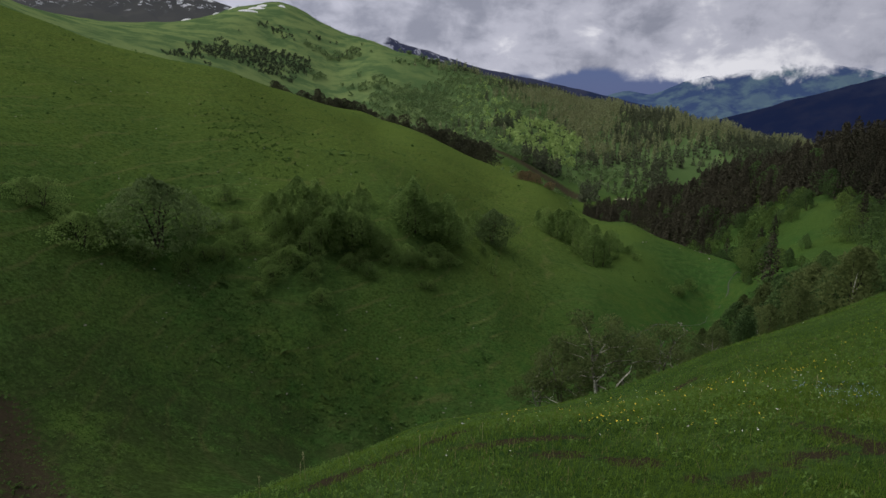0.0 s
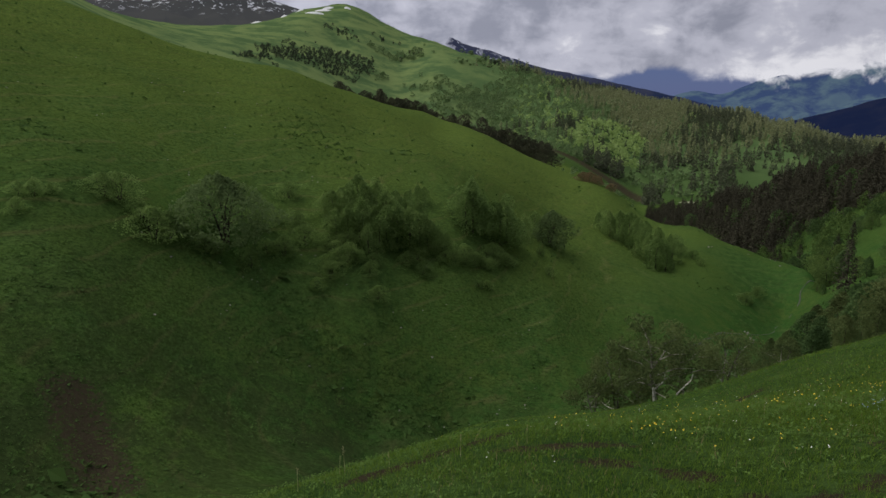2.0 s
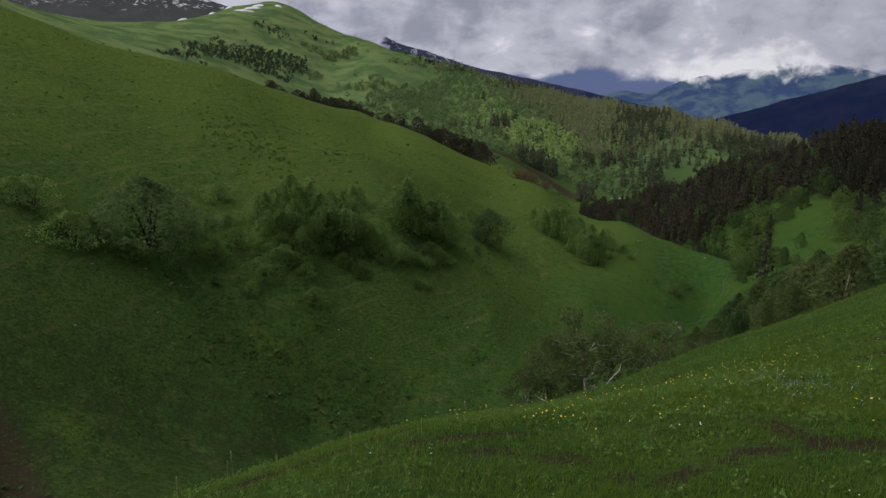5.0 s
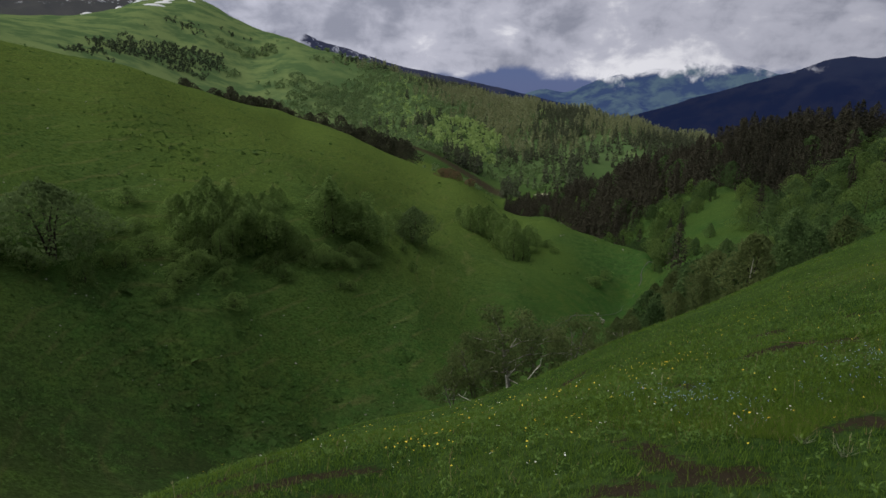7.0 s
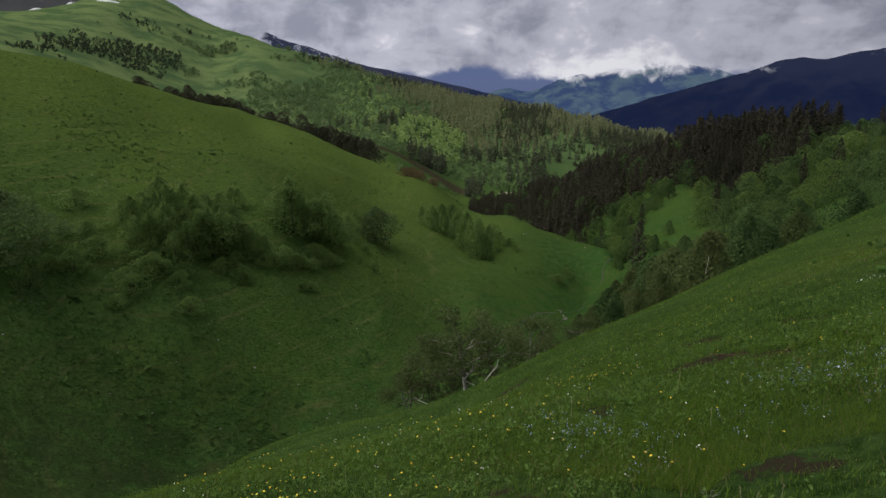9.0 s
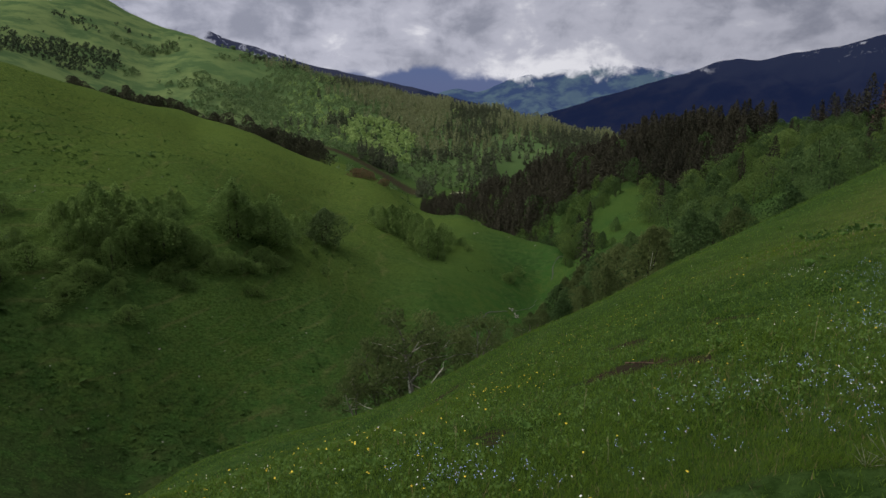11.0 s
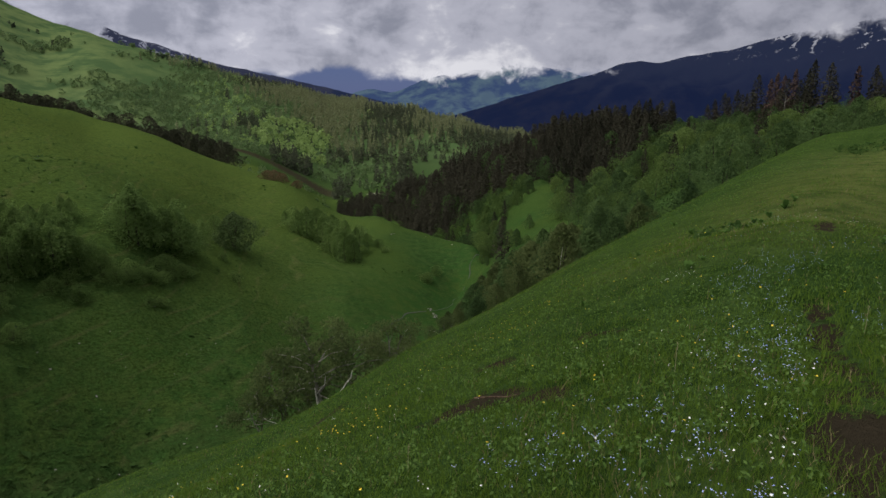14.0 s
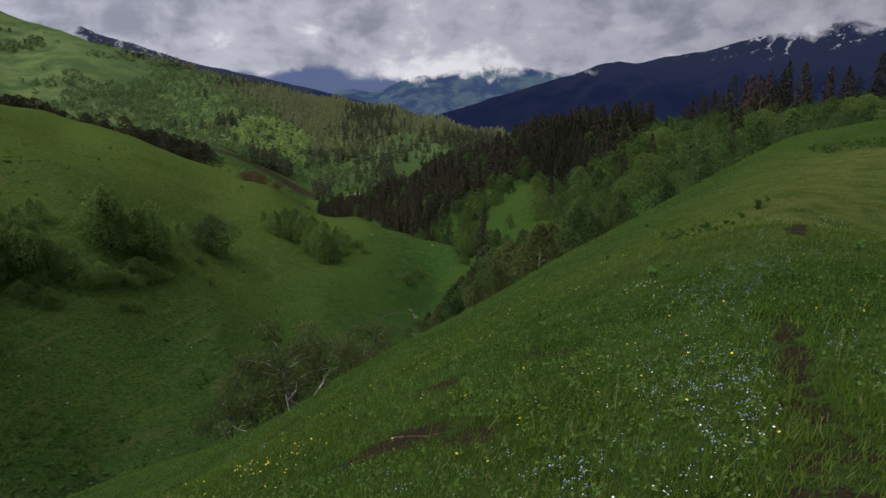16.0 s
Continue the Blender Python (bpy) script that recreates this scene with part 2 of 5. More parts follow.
def make_ground_material():
    m, n, bsdf = surface("meadow", 1.0, 0.0)
    at = n.add("ShaderNodeNewGeometry").outputs["Position"]
    soil = n.add("ShaderNodeAttribute", attribute_name="soil").outputs["Fac"]
    lush = n.add("ShaderNodeAttribute", attribute_name="lush").outputs["Fac"]
    fine, mid, wide = n.noise(at, 13.0, 6.0, 0.75), n.noise(at, 0.55, 5.0, 0.65), n.noise(at, 0.045, 4.0, 0.6)
    patchy = n.noise(at, 1.9, 4.0, 0.7)
    grass = n.mix(n.ramp(mid, 0.36, 0.64), rgb(0.030, 0.067, 0.019), rgb(0.066, 0.117, 0.033))
    grass = n.mix(n.ramp(wide, 0.35, 0.65), grass, rgb(0.068, 0.112, 0.026))
    slope = n.add("ShaderNodeAttribute", attribute_name="grazed").outputs["Fac"]
    tufted = n.ramp(patchy, 0.48, 0.66, 0.0, 0.65)
    grass = n.mix(n.math("MULTIPLY", tufted, n.math("ADD", 0.85, n.math("MULTIPLY", slope, 0.35))), grass, rgb(0.020, 0.044, 0.008))
    xyz = n.add("ShaderNodeSeparateXYZ", {0: at}).outputs
    level = n.math("ADD", n.math("MULTIPLY", xyz[2], 0.42), n.math("MULTIPLY", n.noise(at, 0.03, 3.0, 0.5), 4.0))
    tread = n.ramp(n.math("ABSOLUTE", n.math("SUBTRACT", n.math("FRACT", level), 0.5)), 0.02, 0.11, 1.0, 0.0)
    trod = n.math("MULTIPLY", n.math("MULTIPLY", tread, slope), n.ramp(n.noise(at, 0.11, 4.0, 0.7), 0.42, 0.55))
    grass = n.mix(n.math("MULTIPLY", trod, 0.6), grass, rgb(0.125, 0.125, 0.050))
    grass = n.mix(n.math("MULTIPLY", lush, n.ramp(n.noise(at, 0.35, 5.0, 0.7), 0.40, 0.6)), grass, rgb(0.034, 0.088, 0.020))
    grass = n.mix(n.ramp(fine, 0.38, 0.66, 0.0, 0.8), grass, rgb(0.016, 0.036, 0.007))
    dry = n.add("ShaderNodeAttribute", attribute_name="dry").outputs["Fac"]
    grass = n.mix(n.math("MULTIPLY", dry, n.ramp(n.noise(at, 1.1, 5.0, 0.7), 0.32, 0.62, 0.1, 0.8)), grass, rgb(0.130, 0.150, 0.045))
    # brownish heath, darkened to paint the cloud shade low on the left slope
    heath_shade = n.add("ShaderNodeAttribute", attribute_name="heath_shade").outputs["Fac"]
    grass = n.mix(n.math("MULTIPLY", heath_shade, n.ramp(n.noise(at, 0.22, 5.0, 0.7), 0.32, 0.60, 0.0, 0.9)), grass, rgb(0.029, 0.044, 0.015))
    # upper slope grass painted lighter, as it lies clear of the cloud shade
    pasture_lit = n.add("ShaderNodeAttribute", attribute_name="pasture_lit").outputs["Fac"]
    grass = n.mix(n.math("MULTIPLY", pasture_lit, n.ramp(n.noise(at, 0.9, 5.0, 0.75), 0.34, 0.60, 0.10, 0.85)), grass, rgb(0.092, 0.130, 0.028))
    speck = n.ramp(n.noise(n.vmath("MULTIPLY", at, (0.6, 1.0, 1.6)), 2.3, 6.0, 0.8), 0.36, 0.64, 0.68, 1.32)
    grass = n.mix(n.math("MULTIPLY", slope, 0.9), grass, n.mix(1.0, grass, n.add("ShaderNodeCombineXYZ", {0: speck, 1: speck, 2: speck}).outputs[0], "MULTIPLY"))
    # far grass paled with distance: haze and sunlight put into its colour
    upland_haze = n.add("ShaderNodeAttribute", attribute_name="upland_haze").outputs["Fac"]
    alpine = n.mix(n.ramp(n.noise(at, 0.012, 5.0, 0.65), 0.38, 0.62), rgb(0.060, 0.105, 0.042), rgb(0.128, 0.176, 0.066))
    brush = n.add("ShaderNodeAttribute", attribute_name="brush").outputs["Fac"]
    alpine = n.mix(n.math("MULTIPLY", brush, n.ramp(n.noise(at, 0.03, 4.0, 0.65), 0.30, 0.55, 0.35, 0.9)), alpine, rgb(0.070, 0.118, 0.043))
    grass = n.mix(upland_haze, grass, alpine)
    gravel = n.add("ShaderNodeAttribute", attribute_name="gravel").outputs["Fac"]
    grass = n.mix(n.ramp(n.math("ADD", gravel, n.math("MULTIPLY", n.noise(at, 0.06, 3.0, 0.6), 0.5)), 0.62, 0.8), grass, rgb(0.26, 0.26, 0.18))
    earth = n.mix(fine, rgb(0.020, 0.017, 0.011), rgb(0.064, 0.052, 0.034))
    edge = n.math("MULTIPLY", soil, n.ramp(n.noise(at, 2.6, 6.0, 0.75), 0.3, 0.7, 0.35, 1.9))
    col = n.mix(n.ramp(edge, 0.40, 0.62), grass, earth)
    finish(n, bsdf, col, n.math("ADD", n.math("ADD", fine, mid), n.math("MULTIPLY", slope, n.math("ADD", n.math("MULTIPLY", mid, 3.0), patchy))), 0.75, 0.13)
    return m


MEADOW = make_ground_material()


def near_line(x, y, line, width):
    """1 on a line of (bearing, distance) knots, falling to 0 at width."""
    px, py = polar(np.array([p[0] for p in line], float), np.array([p[1] for p in line], float))
    best = np.full(x.shape, 1e9)
    for a in range(len(px) - 1):
        dx, dy = px[a + 1] - px[a], py[a + 1] - py[a]
        t = np.clip(((x - px[a]) * dx + (y - py[a]) * dy) / (dx * dx + dy * dy), 0, 1)
        best = np.minimum(best, np.hypot(x - px[a] - t * dx, y - py[a] - t * dy))
    return np.clip(1 - best / width, 0, 1)


FOOTPATH = [(54.5, 8.1), (53.9, 8.9), (53.2, 10.3)]
LOWER_PATH = [(54.4, 6.3), (54.5, 6.8), (54.2, 7.2)]
UPPER_PATH = [(53.4, 13.6), (53.8, 15.8)]
BARE_SPOTS = [[(-14, 4.6), (-6, 5.2), (3, 6.4)], [(8, 4.4), (20, 4.0)], [(34, 4.2), (41, 4.6)], [(39, 8.9), (44, 8.2)], [(37, 10.5), (39, 10.2)], [(37.2, 8.5), (39.2, 8.6)], [(34.0, 7.0), (34.8, 6.8)], [(55.2, 7.2), (54.7, 7.8)], [(20, 13), (24, 15)], [(2, 5.0), (14, 5.0)], [(26, 3.6), (30, 3.8)], [(33, 5.0), (36, 4.8)], [(45, 5.6), (48, 5.9)], [(43, 10.2), (45, 10.0)], [(52.2, 16.5), (54, 16.0)]]
GULLY = [(-36.2, 50), (-37.6, 57), (-38.2, 63)]
BROWN_FIELD = [(4.5, 930), (8, 905), (11.0, 880), (12.6, 855)]


def bare_soil(x, y):
    worn = 0.62 * near_line(x, y, FOOTPATH, 0.25) + 0.75 * near_line(x, y, UPPER_PATH, 0.25) + 0.52 * near_line(x, y, LOWER_PATH, 0.24)
    for line in BARE_SPOTS:
        worn = worn + 0.66 * near_line(x, y, line, 0.34)
    return worn


def dry_crown(x, y):
    """The drier, paler turf along the top of the spur."""
    return near_line(x, y, [(53, 17), (54.5, 26), (57, 40)], 5.0)


def build_ground():
    view = np.arange(-58, 78.01, 0.35)
    back = np.arange(81, 299, 3.0)
    bearings = np.r_[view, back, 302.0]
    radii = np.r_[0.0, np.geomspace(0.5, 4950, 390)]
    b, r = np.meshgrid(bearings, radii)
    x, y = polar(b, r)
    z = ground_height(x, y)
    soil = bare_soil(x, y) + 0.8 * near_line(x, y, GULLY, 4.5) + 1.0 * near_line(x, y, BROWN_FIELD, 40)
    z = z - 0.06 * near_line(x, y, FOOTPATH, 0.35)
    lush = np.maximum(near_line(x, y, [(p[0], p[1]) for p in STREAM if p[0] > -15], 30), near_line(x, y, [(-26, 110), (-22, 92), (-13, 80)], 14))
    verts = np.stack([x, y, z], -1).reshape(-1, 3)
    cols = len(bearings)
    faces = grid_faces(len(radii), cols)
    close = np.arange(len(radii) - 1) * cols
    seam = np.stack([close + cols - 1, close, close + cols, close + 2 * cols - 1], -1)
    faces = np.vstack([faces, seam])
    ob = mesh_object("ground", verts, faces, MEADOW)
    upland_haze = np.clip((r - 820) / 300, 0, 1)
    heath_shade = near_line(x, y, [(-52, 45), (-40, 56), (-28, 64), (-16, 66)], 40) * np.clip((r - 20) / 15, 0, 1)
    gravel = near_line(x, y, [(15.3, 850), (16.6, 835)], 13)
    grazed = np.clip((r - 32) / 20, 0, 1) * np.clip((300 - r) / 60, 0, 1) * np.clip((18 - b) / 8, 0, 1) * (b < 20)
    for key, values in (("soil", soil), ("lush", lush), ("pasture_lit", np.clip((r - 70) / 150, 0, 1) * np.clip((22 - b) / 16, 0, 1) * (b < 27) * (r < 800)), ("dry", dry_crown(x, y)), ("grazed", grazed), ("upland_haze", upland_haze), ("brush", np.clip((b + 7) / 9, 0, 1) * (b < 90)), ("heath_shade", heath_shade), ("gravel", gravel)):
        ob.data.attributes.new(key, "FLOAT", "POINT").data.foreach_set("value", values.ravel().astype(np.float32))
    tagged(ob, "rolling green mountain meadow with bare soil patches", "ground", kind="structure")
    return ob


build_ground()


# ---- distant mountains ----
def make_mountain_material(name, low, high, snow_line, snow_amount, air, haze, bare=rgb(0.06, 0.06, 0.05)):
    """Forest and rock with old snow in the gullies; air is the blue light of the distance, painted in as glow."""
    m, n, bsdf = surface(name, 1.0, 0.0)
    at = n.add("ShaderNodeNewGeometry").outputs["Position"]
    z = n.add("ShaderNodeSeparateXYZ", {0: at}).outputs[2]
    patch = n.noise(at, 0.006, 6.0, 0.65)
    fleck = n.noise(n.vmath("MULTIPLY", at, (1, 1, 0.5)), 0.021, 5.0, 0.68, 0.8)
    col = n.mix(n.ramp(patch, 0.42, 0.6), low, high)
    col = n.mix(n.ramp(n.math("ADD", z, n.math("MULTIPLY", n.math("SUBTRACT", patch, 0.5), 260.0)), snow_line - 190, snow_line - 10), col, bare)
    line = n.ramp(n.math("ADD", z, n.math("MULTIPLY", n.math("SUBTRACT", patch, 0.5), 160.0)), snow_line, snow_line + 70)
    snow = n.math("MULTIPLY", line, n.ramp(fleck, 0.62 - snow_amount, 0.66 - snow_amount))
    col = n.mix(snow, col, rgb(0.75, 0.77, 0.82))
    finish(n, bsdf, col)
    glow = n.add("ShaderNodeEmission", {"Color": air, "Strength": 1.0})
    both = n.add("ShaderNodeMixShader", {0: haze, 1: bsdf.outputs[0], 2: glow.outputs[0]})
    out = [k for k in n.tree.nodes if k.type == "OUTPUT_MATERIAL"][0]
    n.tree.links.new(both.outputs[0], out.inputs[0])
    return m


def mountain(name, crest, distance, depth, foot, rough, material, label, seed):
    """A long mountain side: crest as (bearing, elevation) seen from the spur, falling towards the valley."""
    cb, ce = np.array(crest, float).T
    b = np.arange(cb[0], cb[-1] + 0.01, 0.12)
    e = np.interp(b, cb, ce)
    e = np.convolve(np.pad(e, 5, mode="edge"), np.ones(11) / 11, "valid")
    v = np.linspace(-0.35, 1, 60)
    bb, vv = np.meshgrid(b, v)
    top = distance * np.tan(np.radians(e))[None] + 1.4
    fall = np.where(vv < 0, -vv * 0.6, np.abs(vv) ** 0.85)
    r = distance - depth * vv
    x, y = polar(bb, r)
    z = top * (1 - fall) + foot * fall
    ridge = 1 - np.abs(waves(x, y, rough * 6, seed, 5)) * 2
    z = z + ridge * rough * np.clip(np.abs(vv) * 4, 0.04, 1) * 0.9 - rough * 0.6 * np.clip(np.abs(vv) * 4, 0, 1)
    z = z + waves(x, y, rough * 1.2, seed + 3, 4) * rough * 0.10
    ob = mesh_object(name, np.stack([x, y, z], -1).reshape(-1, 3), grid_faces(len(v), len(b)), material)
    return tagged(ob, label, "mountain", kind="structure")


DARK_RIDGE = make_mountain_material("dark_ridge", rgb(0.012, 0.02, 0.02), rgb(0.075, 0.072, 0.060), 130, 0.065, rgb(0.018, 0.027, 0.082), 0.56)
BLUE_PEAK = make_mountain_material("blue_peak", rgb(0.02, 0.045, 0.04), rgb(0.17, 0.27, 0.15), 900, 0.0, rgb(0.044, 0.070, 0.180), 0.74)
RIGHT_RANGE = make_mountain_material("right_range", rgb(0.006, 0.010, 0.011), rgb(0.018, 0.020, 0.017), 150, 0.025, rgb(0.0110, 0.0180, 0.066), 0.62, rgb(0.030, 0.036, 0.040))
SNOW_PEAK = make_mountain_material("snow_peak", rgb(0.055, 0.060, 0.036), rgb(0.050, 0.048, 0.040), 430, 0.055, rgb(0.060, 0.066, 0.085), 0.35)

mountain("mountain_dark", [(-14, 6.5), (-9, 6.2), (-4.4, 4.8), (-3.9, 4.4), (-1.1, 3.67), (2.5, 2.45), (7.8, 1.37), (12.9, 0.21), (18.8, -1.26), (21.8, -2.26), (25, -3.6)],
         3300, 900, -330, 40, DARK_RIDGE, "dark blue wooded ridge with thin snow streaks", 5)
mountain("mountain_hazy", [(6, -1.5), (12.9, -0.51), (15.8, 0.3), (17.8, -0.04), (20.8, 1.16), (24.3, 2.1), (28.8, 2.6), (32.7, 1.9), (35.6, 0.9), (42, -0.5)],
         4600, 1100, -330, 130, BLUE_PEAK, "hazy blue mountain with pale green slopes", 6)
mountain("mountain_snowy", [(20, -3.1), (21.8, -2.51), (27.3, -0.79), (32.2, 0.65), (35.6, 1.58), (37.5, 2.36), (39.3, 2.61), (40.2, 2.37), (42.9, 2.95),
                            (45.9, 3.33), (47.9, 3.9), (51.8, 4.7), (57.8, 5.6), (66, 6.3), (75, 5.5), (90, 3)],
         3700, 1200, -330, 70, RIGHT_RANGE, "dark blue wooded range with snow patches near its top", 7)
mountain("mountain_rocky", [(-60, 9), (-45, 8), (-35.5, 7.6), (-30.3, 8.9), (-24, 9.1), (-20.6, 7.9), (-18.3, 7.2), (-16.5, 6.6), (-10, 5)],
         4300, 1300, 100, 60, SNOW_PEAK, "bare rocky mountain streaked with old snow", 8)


def build_cloud_bank():
    """The sheet of low cloud that hangs before the far summits, with a ragged lower edge."""
    m = bpy.data.materials.new("low_cloud")
    m.use_nodes = True
    n = Nodes(m.node_tree)
    at = n.add("ShaderNodeNewGeometry").outputs["Position"]
    way = n.vmath("NORMALIZE", n.vmath("SUBTRACT", at, (0, 0, 1.4)))
    above = n.add("ShaderNodeAttribute", attribute_name="above").outputs["Fac"]
    col, body = cloud_colour(n, way)
    torn = n.noise(way, 34.0, 6.0, 0.6, 0.6)
    edge = n.math("ADD", above, n.math("ADD", n.math("MULTIPLY", n.math("SUBTRACT", body, 0.48), 7.0), n.math("MULTIPLY", n.math("SUBTRACT", torn, 0.5), 3.2)))
    fac = n.ramp(edge, -0.25, 0.75)
    glow = n.add("ShaderNodeEmission", {"Color": col})
    gone = n.add("ShaderNodeBsdfTransparent")
    both = n.add("ShaderNodeMixShader", {0: fac, 1: gone.outputs[0], 2: glow.outputs[0]})
    out = n.add("ShaderNodeOutputMaterial")
    n.tree.links.new(both.outputs[0], out.inputs[0])
    base = np.array([(-60, 10.5), (-20, 9.5), (-14, 8.4), (-10.3, 5.0), (-7, 3.7), (-5.3, 3.4), (-4.2, 4.7), (-2.6, 4.5), (-1, 3.9), (2, 3.0), (7, 2.3), (10.6, 1.7), (13, 1.9), (20, 1.9), (24, 2.0), (29, 2.0), (34.6, 1.6),
                     (38, 2.7), (42, 3.5), (46, 4.0), (50, 4.3), (55.5, 4.6), (62, 4.9), (80, 5.0)], float)
    b, e = np.meshgrid(np.arange(-58, 78, 0.5), np.arange(-0.5, 14, 0.25))
    x, y = polar(b, 2960.0)
    z = 2960.0 * np.tan(np.radians(e)) + 1.4
    ob = mesh_object("backdrop_cloud", np.stack([x, y, z], -1).reshape(-1, 3), grid_faces(*b.shape), m)
    over = e - np.interp(b, base[:, 0], base[:, 1])
    ob.data.attributes.new("above", "FLOAT", "POINT").data.foreach_set("value", over.ravel().astype(np.float32))
    ob.visible_shadow = False
    tagged(ob, "low grey cloud hanging before the mountain tops", "cloud", kind="structure")


build_cloud_bank()


def build_snow_patches():
    """Old snow left in the hollows of the grassy summit."""
    m, n, bsdf = surface("old_snow", 0.7, 0.3)
    at = n.add("ShaderNodeNewGeometry").outputs["Position"]
    finish(n, bsdf, n.mix(n.noise(at, 0.05, 5.0, 0.65), rgb(0.55, 0.56, 0.58), rgb(0.82, 0.83, 0.86)))
    for b, d, long, wide, turn in ((-16.2, 2215, 70, 12, 0.6), (-15.6, 2330, 60, 14, 0.3), (-15.3, 2390, 40, 12, 0.2), (-17.6, 2400, 34, 10, 0.7), (-18.9, 2400, 26, 9, 0.9), (-21.2, 2380, 50, 10, 0.5), (-13.6, 2390, 24, 9, 0.2)):
        u, a = np.meshgrid(np.linspace(0.05, 1, 6), np.linspace(0, 2 * np.pi, 25))
        edge = 1 + 0.35 * np.sin(3 * a + b) * np.cos(2 * a + d)
        px, py = u * edge * np.cos(a) * long * 0.5, u * edge * np.sin(a) * wide
        cx, cy = polar(b, d)
        c, s = math.cos(turn - math.radians(b)), math.sin(turn - math.radians(b))
        x, y = cx + px * c - py * s, cy + px * s + py * c
        z = ground_height(x, y) + 5.5 * (1.0 - u ** 2) - 0.6
        ob = mesh_object("snow_patch", np.stack([x, y, z], -1).reshape(-1, 3), grid_faces(25, 6), m)
        tagged(ob, "long patch of old snow near the grassy summit", "snow", "snow patches near the summit")


build_snow_patches()


# ---- plants: shared builders ----
RNG = np.random.default_rng(7)


class Soup:
    """Gathers many small faces into one mesh."""

    def __init__(self):
        self.v, self.f, self.n, self.m = [], [], 0, []

    def add(self, verts, faces, slot=0):
        verts, faces = np.asarray(verts, float).reshape(-1, 3), np.asarray(faces, int)
        self.v.append(verts)
        self.f.append(faces + self.n)
        self.m.append(np.full(len(faces), slot))
        self.n += len(verts)

    def leaves(self, at, normal, size, aspect=1.0, slot=0, rng=RNG):
        """One four-cornered leaf spray at each place."""
        at, normal = np.asarray(at, float), np.asarray(normal, float)
        k = len(at)
        normal = normal / (np.linalg.norm(normal, axis=1, keepdims=True) + 1e-9)
        u = np.cross(normal, rng.normal(size=(k, 3)))
        u /= np.linalg.norm(u, axis=1, keepdims=True) + 1e-9
        w = np.cross(normal, u)
        size = np.broadcast_to(np.asarray(size, float), (k,))[:, None]
        a, b = u * size * 0.5, w * size * 0.5 * aspect
        bow = normal * size * 0.12
        quad = np.stack([at - a, at - b + bow, at + a, at + b + bow], 1)
        self.add(quad.reshape(-1, 3), np.arange(4 * k).reshape(k, 4), slot)

    def tube(self, points, radii, sides=6, slot=0):
        points, rings = np.asarray(points, float), []
        for i, p in enumerate(points):
            d = points[min(i + 1, len(points) - 1)] - points[max(i - 1, 0)]
            d = d / (np.linalg.norm(d) + 1e-9)
            u = np.cross(d, (0.31, 0.95, 0.1))
            u /= np.linalg.norm(u) + 1e-9
            w = np.cross(d, u)
            a = np.linspace(0, 2 * np.pi, sides, endpoint=False)[:, None]
            rings.append(p + radii[i] * (np.cos(a) * u + np.sin(a) * w))
        verts = np.vstack(rings)
        faces = [(i * sides + j, i * sides + (j + 1) % sides, (i + 1) * sides + (j + 1) % sides, (i + 1) * sides + j)
                 for i in range(len(points) - 1) for j in range(sides)]
        self.add(verts, faces, slot)

    def mesh(self, name, materials, smooth=False):
        me = bpy.data.meshes.new(name)
        v = np.vstack(self.v)
        size = np.concatenate([np.full(len(block), block.shape[1]) for block in self.f])
        me.vertices.add(len(v))
        me.vertices.foreach_set("co", v.astype(np.float32).ravel())
        me.loops.add(int(size.sum()))
        me.loops.foreach_set("vertex_index", np.concatenate([block.ravel() for block in self.f]).astype(np.int32))
        me.polygons.add(len(size))
        me.polygons.foreach_set("loop_start", np.r_[0, np.cumsum(size)[:-1]].astype(np.int32))
        me.update(calc_edges=True)
        me.shade_flat()
        for mat in materials:
            me.materials.append(mat)
        if len(materials) > 1:
            me.polygons.foreach_set("material_index", np.concatenate(self.m).astype(np.int32))
        if smooth:
            me.shade_smooth()
        return me


def part(name, mesh, parent, label=""):
    ob = new(name, mesh)
    ob.parent = parent
    return tagged(ob, label)


def make_leaf_material(name, dark, light, through_light=0.4):
    m = bpy.data.materials.new(name)
    m.use_nodes = True
    n = Nodes(m.node_tree)
    info = n.add("ShaderNodeObjectInfo").outputs["Random"]
    geo = n.add("ShaderNodeNewGeometry")
    leaf = geo.outputs["Random Per Island"]
    clump = n.math("ADD", n.math("MULTIPLY", n.noise(geo.outputs["Position"], 0.7, 3.0, 0.6), 0.5), n.math("MULTIPLY", n.noise(geo.outputs["Position"], 4.5, 3.0, 0.65), 0.5))
    f = n.math("ADD", n.math("MULTIPLY", leaf, 0.35), n.math("ADD", n.math("MULTIPLY", info, 0.38), n.math("MULTIPLY", clump, 0.55)))
    col = n.mix(n.ramp(f, 0.2, 0.95, smooth=False), dark, light)
    diff = n.add("ShaderNodeBsdfPrincipled", {"Base Color": col, "Roughness": 0.8, "Specular IOR Level": 0.06})
    trans = n.add("ShaderNodeBsdfTranslucent", {"Color": col})
    both = n.add("ShaderNodeMixShader", {0: through_light, 1: diff.outputs[0], 2: trans.outputs[0]})
    out = n.add("ShaderNodeOutputMaterial")
    n.tree.links.new(both.outputs[0], out.inputs[0])
    return m


def make_bark_material(name, dark, light, scale):
    m, n, bsdf = surface(name, 0.9, 0.15)
    at = n.add("ShaderNodeTexCoord").outputs["Object"]
    f = n.noise(n.vmath("MULTIPLY", at, (1, 1, 0.35)), scale, 5.0, 0.7, 0.4)
    finish(n, bsdf, n.mix(n.ramp(f, 0.38, 0.62), dark, light), f, 0.5, 0.02)
    return m


